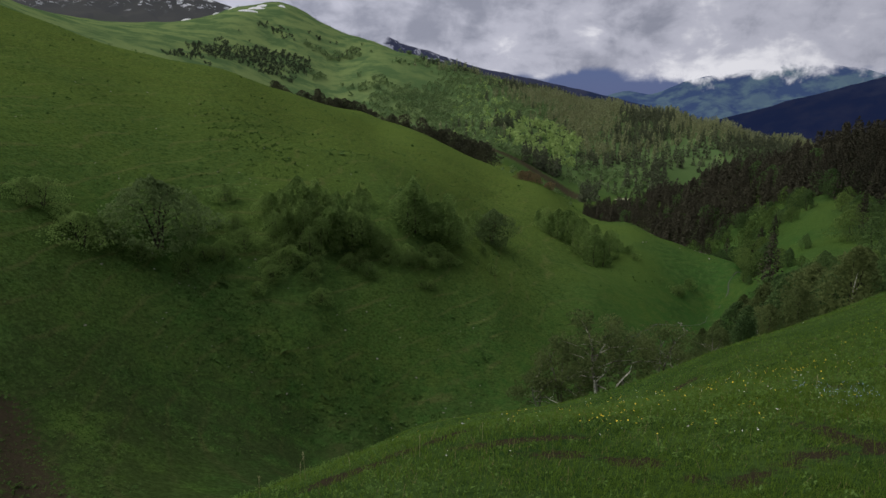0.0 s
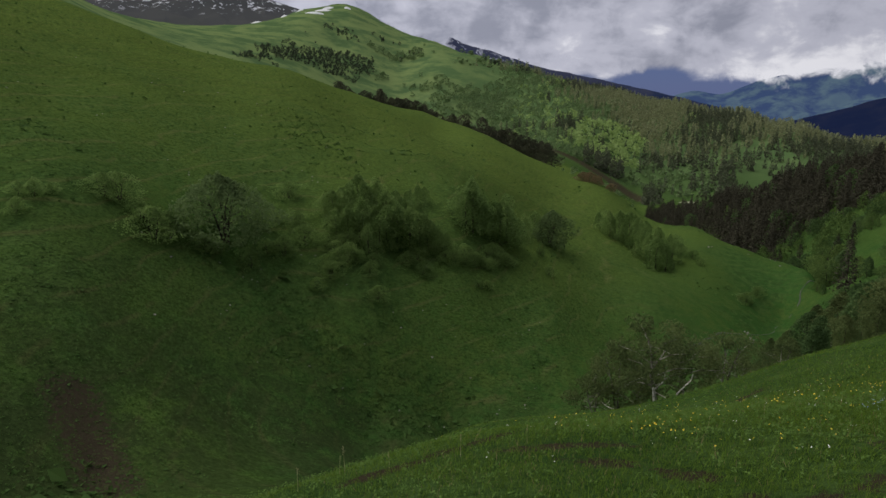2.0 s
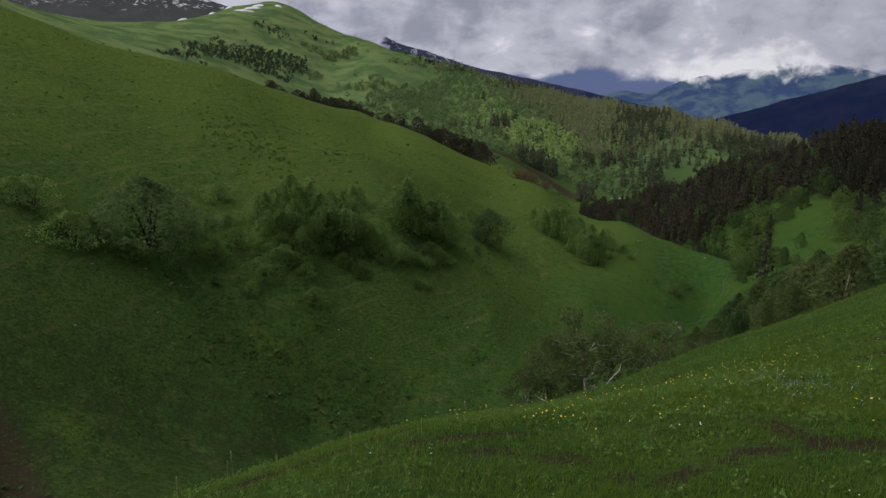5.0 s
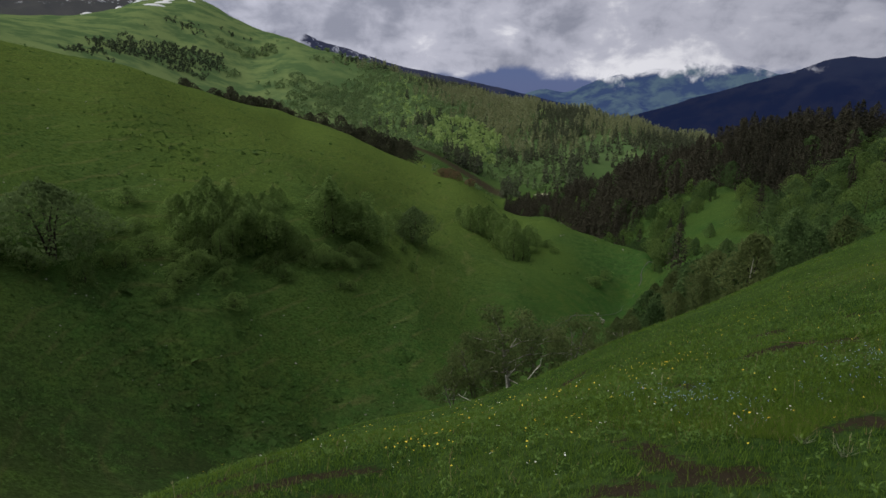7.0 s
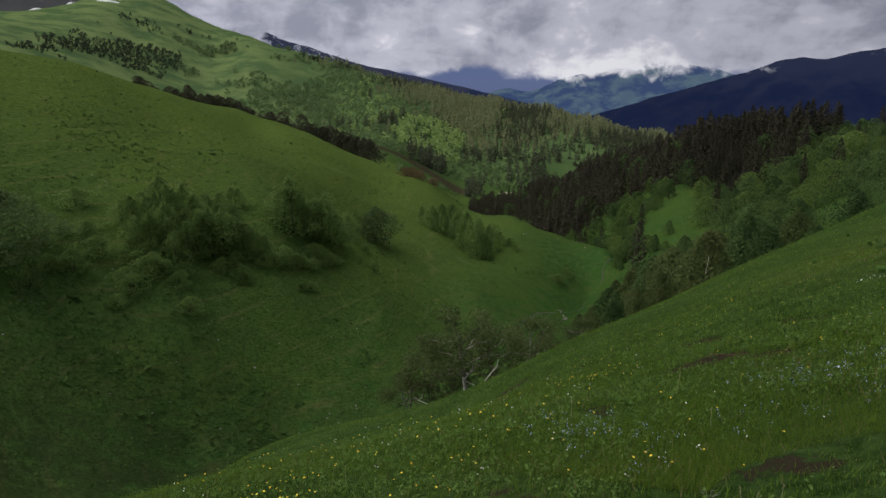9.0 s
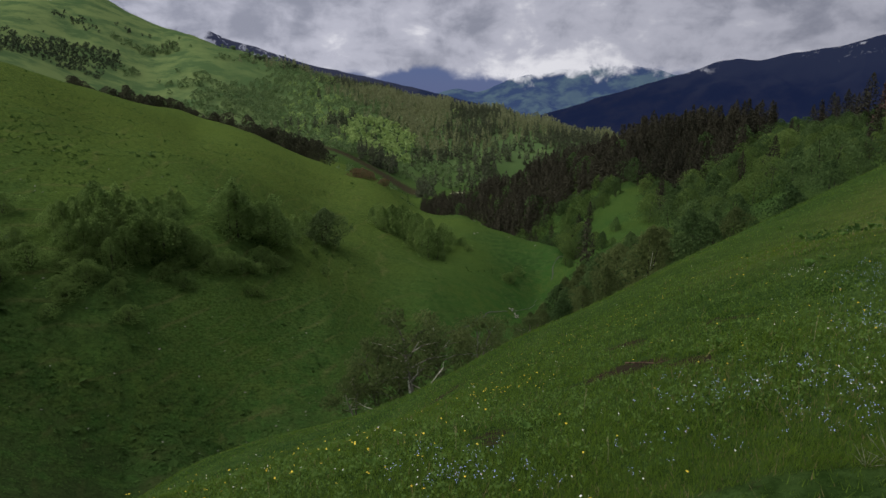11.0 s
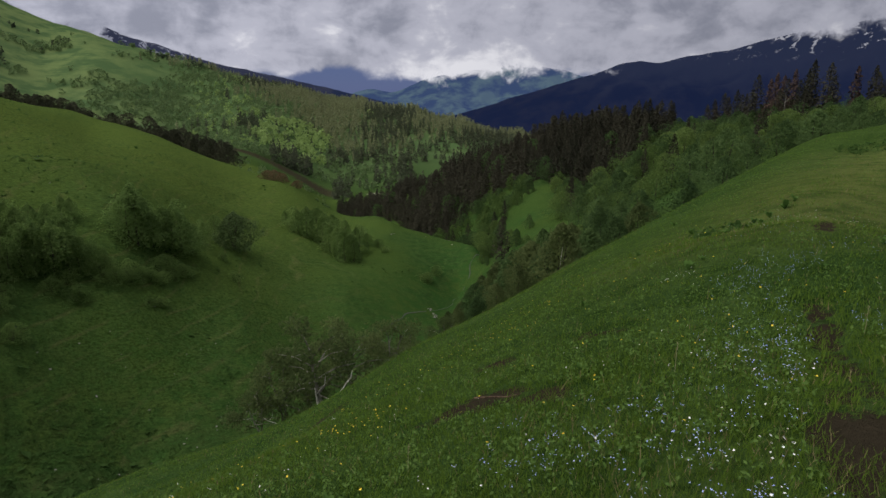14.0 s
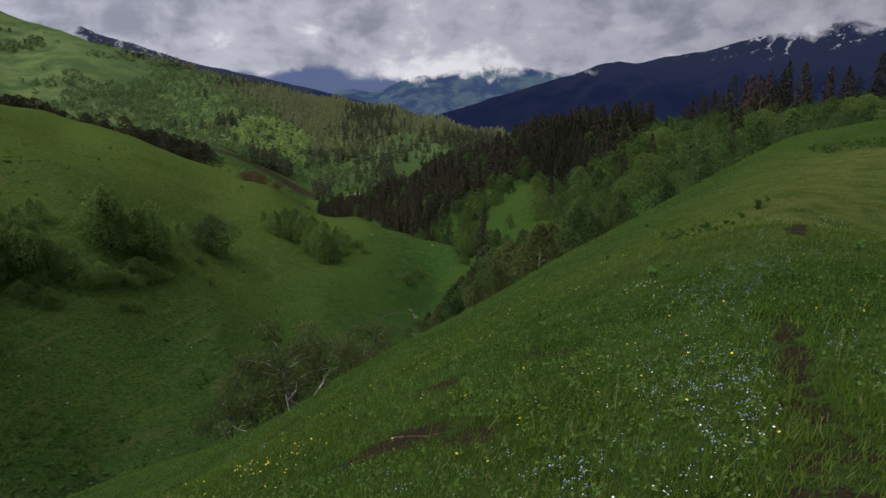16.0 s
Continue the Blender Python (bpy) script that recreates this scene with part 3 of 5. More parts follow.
LEAF_BIRCH = make_leaf_material("birch_leaf", rgb(0.048, 0.075, 0.026), rgb(0.140, 0.175, 0.064), 0.5)
LEAF_BROAD = make_leaf_material("broad_leaf", rgb(0.024, 0.055, 0.020), rgb(0.125, 0.195, 0.068), 0.5)
LEAF_LIGHT = make_leaf_material("light_leaf", rgb(0.045, 0.088, 0.024), rgb(0.175, 0.250, 0.072), 0.5)
LEAF_WILLOW = make_leaf_material("willow_leaf", rgb(0.055, 0.095, 0.034), rgb(0.145, 0.205, 0.080), 0.5)
LEAF_SHRUB = make_leaf_material("shrub_leaf", rgb(0.082, 0.145, 0.041), rgb(0.210, 0.305, 0.094), 0.6)
LEAF_RED = make_leaf_material("rusty_leaf", rgb(0.1, 0.075, 0.039), rgb(0.19, 0.14, 0.078))
LEAF_FAR = make_leaf_material("far_leaf", rgb(0.078, 0.130, 0.056), rgb(0.215, 0.300, 0.130), 0.5)
PINE = make_leaf_material("pine_needle", rgb(0.034, 0.038, 0.023), rgb(0.095, 0.098, 0.058), 0.25)
FAR_NEEDLE = make_leaf_material("far_needle", rgb(0.024, 0.033, 0.022), rgb(0.115, 0.132, 0.078), 0.3)
# lighter copy of far_needle: the sun on the ridge trees is in the colour
FAR_NEEDLE_LIT = make_leaf_material("far_needle_lit", rgb(0.086, 0.104, 0.052), rgb(0.310, 0.335, 0.175), 0.35)
HILL_PINE = make_leaf_material("hill_pine", rgb(0.030, 0.045, 0.028), rgb(0.115, 0.140, 0.085), 0.3)
NEEDLE = make_leaf_material("needle", rgb(0.013, 0.016, 0.010), rgb(0.060, 0.056, 0.038), 0.2)
# sunlight on the far hillside is put into this leaf colour
LEAF_SUNLIT = make_leaf_material("sunlit_leaf", rgb(0.15, 0.235, 0.070), rgb(0.37, 0.49, 0.180))
BLADE = make_leaf_material("grass_blade", rgb(0.016, 0.048, 0.004), rgb(0.130, 0.208, 0.027), 0.45)
HERB = make_leaf_material("herb_leaf", rgb(0.024, 0.070, 0.010), rgb(0.130, 0.215, 0.052), 0.3)
TUFT = make_leaf_material("tuft_leaf", rgb(0.034, 0.076, 0.018), rgb(0.08, 0.14, 0.036), 0.4)
CLUMP = make_leaf_material("clump_leaf", rgb(0.022, 0.056, 0.013), rgb(0.060, 0.115, 0.029), 0.3)
STRAW = make_leaf_material("dry_straw", rgb(0.120, 0.100, 0.045), rgb(0.220, 0.190, 0.090), 0.2)
BARK_WHITE = make_bark_material("white_bark", rgb(0.07, 0.06, 0.05), rgb(0.34, 0.32, 0.28), 6.0)
BARK_DARK = make_bark_material("dark_bark", rgb(0.020, 0.016, 0.012), rgb(0.070, 0.058, 0.045), 5.0)
DEAD_WOOD = make_bark_material("dead_wood", rgb(0.28, 0.26, 0.22), rgb(0.62, 0.60, 0.55), 9.0)
GREY_WOOD = make_bark_material("grey_wood", rgb(0.10, 0.09, 0.08), rgb(0.26, 0.24, 0.21), 6.0)
BROWN_WOOD = make_bark_material("brown_wood", rgb(0.055, 0.035, 0.022), rgb(0.150, 0.105, 0.070), 30.0)


def crown_tree(seed, height, spread, clumps, sprays, spray, leaf, bark, low=0.25, trunks=1, up=0.35, lean=0.08, flat=0.7):
    """A broad-leaved tree or bush of unit kind: trunk with limbs, and a crown of leaf clumps on the limb ends."""
    rng = np.random.default_rng(seed)
    wood, crown, branches = Soup(), Soup(), []
    tips = []
    for k in range(trunks):
        a = rng.uniform(0, 6.28)
        out = spread * 0.22 * (k > 0) + rng.uniform(0, lean) * height
        top = np.array([math.cos(a) * out, math.sin(a) * out, height * rng.uniform(0.72, 0.9)])
        base = np.array([math.cos(a), math.sin(a), 0]) * 0.06 * spread * (trunks > 1)
        mid = base * 0.5 + top * 0.5 + rng.normal(size=3) * 0.04 * height
        line = [base - (0, 0, 0.3), base * 0.7 + mid * 0.3, mid, top * 0.7 + mid * 0.3, top]
        rad = height * 0.022 / math.sqrt(trunks)
        wood.tube(line, [rad * 1.3, rad, rad * 0.75, rad * 0.45, rad * 0.15])
        tips.append(top)
        for j in range(max(2, clumps // trunks)):
            f = low + (1 - low) * (j + rng.uniform(0, 1)) / max(2, clumps // trunks)
            start = np.array(line[1]) + (top - np.array(line[1])) * min(f, 0.95) * 0.9
            ang = j * 2.4 + rng.uniform(-0.5, 0.5)
            reach = spread * 0.5 * rng.uniform(0.55, 1.0) * math.sqrt(max(0.08, 1 - (2 * f - 0.85) ** 2 * 0.75))
            end = np.array([top[0] * f + math.cos(ang) * reach, top[1] * f + math.sin(ang) * reach, height * (0.12 + f * 0.82) + rng.uniform(-0.04, 0.06) * height])
            bend = start * 0.5 + end * 0.5 + np.array([0, 0, 0.04 * height])
            limb = Soup()
            limb.tube([start, bend, end], [rad * 0.42, rad * 0.26, rad * 0.08], 5)
            branches.append(limb.mesh("limb", [bark], True))
            tips.append(end)
            tips.append(bend * 0.35 + end * 0.65 + rng.normal(size=3) * 0.07 * spread)
    for tip in tips:
        size = spread * rng.uniform(0.12, 0.21)
        d = rng.normal(size=(sprays, 3))
        d /= np.linalg.norm(d, axis=1, keepdims=True)
        r = rng.uniform(0.25, 1.0, (sprays, 1)) ** 0.6
        stretch = np.array([1, 1, flat])
        at = tip + d * r * size * stretch
        crown.leaves(at, d * 0.6 + (0, 0, up) + rng.normal(size=(sprays, 3)) * 0.8, spray * rng.uniform(0.6, 1.3, sprays), 0.6, rng=rng)
    return wood.mesh("trunk", [bark], True), crown.mesh("crown", [leaf]), branches


def leafy_tree(seed, spread, sprays, spray, leaf, bark, foot=0.0, dome=2.0, lumps=0.28, stems=3, limbs=5, full=0.4):
    """A bush or tree one unit high, leafy from the foot up: uneven lobes of small sprays round a few stems."""
    rng = np.random.default_rng(seed)
    wood, crown = Soup(), Soup()
    for k in range(stems):
        a = k * 6.283 / stems + rng.uniform(-0.5, 0.5)
        out = spread * (0.18 if stems > 1 else 0.03)
        end = np.array([math.cos(a) * out, math.sin(a) * out, rng.uniform(0.72, 0.88)])
        wood.tube([(math.cos(a) * 0.02, math.sin(a) * 0.02, -0.06), end * 0.5 + rng.normal(size=3) * 0.02, end], [0.020, 0.012, 0.003], 4)
        for j in range(limbs):
            f = rng.uniform(0.25, 0.85)
            b = rng.uniform(0, 6.28)
            start = end * f
            wood.tube([start, start + np.array([math.cos(b), math.sin(b), 0.5]) * spread * rng.uniform(0.15, 0.33)], [0.007, 0.002], 3)
    lobes = rng.normal(size=(11, 3))
    lobes /= np.linalg.norm(lobes, axis=1, keepdims=True)
    power = rng.uniform(0.4, 1.0, 11)
    t = rng.uniform(0, 1, sprays) ** 0.85
    a = rng.uniform(0, 6.283, sprays)
    radius = 0.5 * spread * (1 - t ** dome) ** 0.62 * (0.78 + 0.22 * np.minimum(1, t * 5))
    way = np.stack([np.cos(a), np.sin(a), 2 * t - 1], 1)
    way /= np.linalg.norm(way, axis=1, keepdims=True)
    bulge = 1 + lumps * ((np.maximum(0, way @ lobes.T - 0.72) / 0.28) * power).sum(1) * 1.3 - lumps * 0.6
    bulge = bulge * (1 + 0.5 * lumps * np.sin(a * 3 + seed + 4 * t) * np.sin(t * 9 + seed)) + rng.normal(size=sprays) * 0.07
    gap = np.sin(way[:, 0] * 7 + seed) * np.sin(way[:, 1] * 8 + seed * 2) * np.sin(t * 11 + seed) > 0.42
    deep = np.where(gap, rng.uniform(0.3, 0.7, sprays), rng.uniform(0.25, 1.0, sprays) ** 0.35)
    r = radius * bulge * deep
    at = np.stack([np.cos(a) * r, np.sin(a) * r, foot + (1 - foot) * t * (0.93 + 0.07 * bulge) + rng.normal(size=sprays) * 0.012], 1)
    crown.leaves(at, way * full + (0, 0, 0.35) + rng.normal(size=(sprays, 3)) * 0.8, spray * rng.uniform(0.55, 1.35, sprays), 0.6, rng=rng)
    return wood.mesh("trunk", [bark], True), crown.mesh("crown", [leaf])


def conifer_tree(seed, fronds=150, thin=1.0, material=None):
    """A spruce or fir one unit high: short uneven fronds round a narrow, somewhat rounded crown."""
    rng = np.random.default_rng(seed)
    wood, crown = Soup(), Soup()
    bend = rng.normal(size=2) * 0.008
    wood.tube([(0, 0, -0.03), (bend[0], bend[1], 0.5), (0, 0, 0.98)], [0.014, 0.009, 0.002], 5)
    f = (np.arange(fronds) + rng.uniform(-1.5, 1.5, fronds)) / fronds
    f = np.clip(f, 0, 1) ** 0.9
    a = np.arange(fronds) * 2.39996 + rng.uniform(-0.5, 0.5, fronds)
    lump = 1 + 0.22 * np.sin(f * 11 + seed) * np.cos(a * 2 + seed * 1.7) + 0.16 * np.sin(f * 29 + seed * 3)
    reach = thin * (0.135 * (1 - f ** 1.5) ** 0.8 + 0.010) * lump * rng.uniform(0.35, 1.15, fronds)
    spray = 1.55 / math.sqrt(fronds) * rng.uniform(0.6, 1.4, fronds) * (0.45 + 0.55 * (1 - f))
    at = np.stack([np.cos(a) * reach, np.sin(a) * reach, 0.05 + 0.92 * f - reach * 0.35], 1)
    way = np.stack([np.cos(a) * 0.8, np.sin(a) * 0.8, np.full(fronds, 0.75)], 1) + rng.normal(size=(fronds, 3)) * 0.45
    crown.leaves(at, way, spray, 0.62, rng=rng)
    crown.leaves(np.array([[0, 0, 0.98], [0, 0, 0.95], [0, 0, 0.92]]), rng.normal(size=(3, 3)) * (1, 1, 0.1), [0.04, 0.05, 0.06], 0.5, rng=rng)
    return wood.mesh("trunk", [BARK_DARK], True), crown.mesh("crown", [material or NEEDLE])


def tree_thing(name, meshes, label, category, group):
    root = new(name)
    part("trunk", meshes[0], root)
    part("crown", meshes[1], root)
    for limb in meshes[2] if len(meshes) > 2 else ():
        part("limb", limb, root)
    return tagged(root, label, category, group)


def spot(bearing, distance):
    x, y = polar(bearing, distance)
    return float(x), float(y), float(ground_height(x, y)[0])


def plant(models, index, bearing, distance, height, wide=1.0, sink=0.1):
    """Put a copy of one of the models, which are one metre high, on the ground."""
    x, y, z = spot(bearing, distance)
    m = pose(x, y, z - sink, 0, 0, (bearing * 977 + distance * 131) % 360) @ Matrix.Diagonal((height * wide, height * wide, height, 1))
    return copy_thing(models[index % len(models)], m)


def models_of(count, name, build, label, category, group):
    made = []
    for k in range(count):
        root = tree_thing(name, build(k), label, category, group)
        made.append(root)
    return made


def drop_models(models):
    for root in models:
        for ob in (*root.children_recursive, root):
            bpy.data.objects.remove(ob)


# birches on the bank under the spur
birches = models_of(3, "birch", lambda k: crown_tree(100 + k, 1.0, 1.05, 16, 84, 0.040, LEAF_BIRCH, BARK_WHITE, 0.12, 1 + (k > 0), lean=0.2),
                    "crooked white-trunked birch in thin leaf on the bank", "tree", "birches on the bank")
for k, (b, d, h) in enumerate([(15.2, 37, 5.6), (12.0, 38, 4.4), (9.8, 38, 3.6), (17.6, 41, 5.2), (20.2, 44, 4.6), (22.3, 49, 3.6), (13.6, 41, 4.0), (24.5, 56, 3.6)]):
    plant(birches, k, b, d, h)
drop_models(birches)

# trees along the stream under the spur
stream_trees = models_of(4, "broadleaf_tree", lambda k: leafy_tree(140 + k, 0.66, 3000, 0.045, LEAF_BIRCH if k % 2 else LEAF_BROAD, BARK_DARK, 0.10, 1.7, 0.38, 1 + k % 3),
                         "dull green slender tree in thin leaf beside the stream", "tree", "trees along the stream")
for k, (b, d, h) in enumerate([(36.5, 88, 8.5), (34.5, 74, 9.0), (33.2, 80, 8.0), (31.6, 82, 8.5), (30.0, 88, 8.5), (28.4, 102, 9.5), (26.6, 112, 8.5), (25.0, 118, 6.5), (27.4, 92, 6.0),
                               (33.0, 98, 8.0), (38.6, 90, 8.0), (40.4, 94, 7.0), (29.4, 130, 8.0), (26.8, 140, 7.0), (31.4, 120, 9.0), (35.0, 108, 8.5), (37.2, 112, 8.0), (23.8, 124, 5.0), (32.2, 140, 8.0),
                               (29.0, 70, 4.0), (27.0, 74, 4.0), (25.4, 84, 4.0), (23.6, 96, 3.5), (31.0, 66, 4.5)]):
    plant(stream_trees, k, b, d, h)
drop_models(stream_trees)

# shrubs and young trees on the opposite slope
willows = models_of(2, "willow_bush", lambda k: leafy_tree(170 + k, 1.2, 4200, 0.055, LEAF_WILLOW, BARK_DARK, 0.0, 2.2, 0.5, 4),
                    "large rounded grey-green willow bush on the grassy slope", "bush", "bushes on the slope")
saplings = models_of(4, "young_birch", lambda k: leafy_tree(180 + k, 0.62, 2600, 0.040, LEAF_SHRUB, BARK_DARK, 0.0, 1.7, 0.55, 1),
                     "slender young birch in full leaf in a thicket", "tree", "young trees of the thicket")
shrubs = models_of(3, "shrub", lambda k: leafy_tree(190 + k, 1.3, 2600, 0.058, LEAF_SHRUB, BARK_DARK, 0.0, 1.8, 0.6, 3),
                   "low spreading green shrub on the grassy slope", "bush", "shrubs on the slope")
rusty = models_of(1, "rusty_shrub", lambda k: leafy_tree(197, 1.7, 1200, 0.11, LEAF_RED, BARK_DARK, 0.0, 2.2, 0.4, 3),
                  "low reddish-brown shrub on the crest of the slope", "bush", "rusty shrubs on the crest")
for k, (b, d, h) in enumerate([(-24.9, 101, 10.6), (4.6, 155, 8.8)]):
    plant(willows, k, b, d, h, 1.05)
THICKET = [(-16.2, 115, 4.5), (-15.5, 114, 5.5), (-14.5, 113, 5.4), (-13.9, 119, 5.0), (-13.2, 117, 7.6), (-12.4, 116, 6.6), (-11.5, 118, 7.1),
           (-10.7, 118, 5.8), (-9.7, 120, 5.9), (-8.7, 122, 5.4), (-7.7, 128, 4.1), (-7.1, 129, 3.6), (-15.2, 109, 5.0), (-14.2, 109, 5.4), (-13.2, 109, 5.4)]
THICKET += [(-12.3, 107, 4.6), (-11.3, 109, 5.8), (-10.5, 111, 7.1), (-9.6, 112, 7.4), (-8.6, 113, 7.7), (-7.6, 114, 6.7), (-6.8, 114, 5.7),
            (-6.0, 115, 4.3), (-11.1, 114, 5.7), (-9.9, 116, 6.6), (-8.7, 117, 6.2), (-7.6, 118, 5.9), (-5.0, 115, 3.7), (-12.9, 112, 6.0), (-14.7, 117, 4.8)]
THICKET += [(-2.7, 125, 9.8), (-3.1, 126, 7.6), (-2.2, 127, 8.2), (-0.7, 129, 7.8), (0.1, 130, 9.2), (0.7, 133, 8.2), (1.4, 136, 5.5), (-1.5, 128, 5.9), (2.2, 145, 4.6), (3.0, 156, 5.0)]
SLOPE_GROUP = [(8.8, 205, 4.1), (9.8, 196, 7.2), (10.6, 196, 8.4), (11.5, 196, 9.4), (12.1, 192, 9.0), (12.7, 185, 7.9), (13.4, 182, 8.2), (14.0, 176, 8.6),
               (14.8, 176, 7.3), (15.4, 186, 7.0), (16.0, 193, 4.1), (12.9, 210, 6.0), (14.0, 202, 6.5), (15.0, 197, 5.6)]
for k, (b, d, h) in enumerate(THICKET):
    plant(saplings, k, b, d, h * 1.06, 1.2 if b < -5 else 1.3)
for k, (b, d, h) in enumerate(SLOPE_GROUP):
    plant(saplings, k + 1, b, d, h * 1.03, 1.35)
LOW_SHRUBS = [(-38.7, 97, 2.7), (-39.7, 98, 2.0), (-37.6, 98, 1.8), (-40.0, 93, 2.3), (-34.0, 102, 3.9), (-32.9, 103, 4.7), (-31.4, 99, 3.8), (-30.6, 96, 5.4),
              (-29.3, 98, 4.5), (-28.6, 101, 2.8), (-19.3, 121, 3.8), (-22.0, 109, 3.5), (-20.0, 103, 4.0), (-18.0, 107, 4.2), (-18.7, 112, 3.2), (-20.5, 112, 2.8)]
LOW_SHRUBS += [(-15.9, 100, 3.3), (-14.3, 103, 4.1), (-12.4, 102, 2.6), (-17.3, 97, 2.5), (-11.6, 98, 2.9), (-3.4, 115, 3.3), (-2.4, 116, 2.9), (-1.2, 121, 3.0),
               (-4.4, 113, 3.2), (-16.2, 102, 2.9), (3.7, 142, 2.3), (-3.3, 114, 2.3), (-1.9, 117, 2.4), (-0.3, 122, 2.6), (1.1, 126, 2.1), (-4.9, 113, 2.4)]
LOW_SHRUBS += [(-5.3, 114, 4.0), (16.9, 191, 3.0), (21.6, 173, 3.4), (22.3, 181, 3.3), (21.1, 173, 1.9), (-26.6, 97, 3.4), (-23.0, 97, 3.6), (-21.4, 102, 3.0), (9.2, 200, 3.6), (17.6, 186, 2.4)]
for k, (b, d, h) in enumerate(LOW_SHRUBS):
    plant(shrubs, k, b, d, h * 0.88, 1.15, 0.2)
fill_rng = np.random.default_rng(17)
for k in range(36):
    f = fill_rng.uniform()
    plant(shrubs, k, -20.5 + 24 * f + fill_rng.normal() * 0.6, 108 + 22 * f * f + fill_rng.normal() * 4.5, fill_rng.uniform(1.2, 2.8), 1.1, 0.2)
for k, (b, d, h) in enumerate([(7.2, 290, 4.2), (7.8, 288, 4.6), (8.5, 284, 4.0), (9.7, 280, 3.4)]):
    plant(rusty, k, b, d, h)
drop_models(willows), drop_models(saplings), drop_models(shrubs), drop_models(rusty)


# ---- the forest across the valley ----
def scatter(b0, b1, d0, d1, step, rng):
    """Jittered places in a sector of the plan, about one step apart: bearings and distances."""
    out = []
    d = d0
    while d < d1:
        count = max(1, int(math.radians(b1 - b0) * d / step))
        bb = b0 + (np.arange(count) + rng.uniform(0, 1, count)) * (b1 - b0) / count
        out.append(np.stack([bb, np.full(count, d) + rng.uniform(-0.5, 0.5, count) * step], 1))
        d += step
    return np.vstack(out)


def merged(name, kinds, places, heights, widths, materials, label, category):
    """Many far trees in one mesh, each a turned and scaled copy of one of the kinds (vertices, faces)."""
    x, y = polar(places[:, 0], places[:, 1])
    z = ground_height(x, y)
    soup = Soup()
    turn = (places[:, 0] * 91.7 + places[:, 1] * 13.1) % 6.283
    for k, (v, f) in enumerate(kinds):
        pick = np.arange(k, len(places), len(kinds))
        c, s = np.cos(turn[pick])[:, None], np.sin(turn[pick])[:, None]
        hx, hz = (heights * widths)[pick][:, None], heights[pick][:, None]
        vx = x[pick][:, None] + (v[None, :, 0] * c - v[None, :, 1] * s) * hx
        vy = y[pick][:, None] + (v[None, :, 0] * s + v[None, :, 1] * c) * hx
        vz = z[pick][:, None] + v[None, :, 2] * hz - 0.2
        verts = np.stack([vx, vy, vz], -1).reshape(-1, 3)
        faces = (f[None] + (np.arange(len(pick)) * len(v))[:, None, None]).reshape(-1, f.shape[1])
        soup.add(verts, faces)
    ob = new(name, soup.mesh(name, materials))
    return tagged(ob, label, category, kind="stuff")


def faces_of(mesh):
    v = np.array([p.co[:] for p in mesh.vertices])
    f = np.array([p.vertices[:] for p in mesh.polygons])
    return v, f


forest_rng = np.random.default_rng(21)
CONIFER_LABEL, BROAD_LABEL = "tall dark green spruce in the mountain forest", "rounded mid-green broadleaf tree in the forest"
conifers = models_of(5, "spruce", lambda k: conifer_tree(300 + k, 460 + 10 * k, 1.0 + 0.13 * k), CONIFER_LABEL, "tree", "spruces of the forest")
broads = models_of(6, "broadleaf_tree", lambda k: leafy_tree(320 + k, 0.80 + 0.07 * k % 0.3, 2000, 0.052, LEAF_LIGHT if k % 3 == 1 else LEAF_BROAD, BARK_DARK, 0.05, 2.2 - 0.2 * (k % 4), 0.5, 1 + k % 2, 3, 1.0),
                   BROAD_LABEL, "tree", "broadleaf trees of the forest")
FOREST_FOOT = np.array([(12.5, 650), (16, 550), (19.5, 430), (22, 330), (24, 285), (26.4, 250), (26.6, 84), (64, 84)], float)
DARK_FOOT = np.array([(12.5, 400), (19.5, 380), (21.5, 345), (23, 330), (25.2, 352), (27.8, 330), (30.4, 286), (35.3, 266), (38, 278), (40, 290), (42.4, 302), (43, 900)], float)
CREST_WAY = np.array([(p[0], p[1]) for p in FOREST_RIDGE], float)


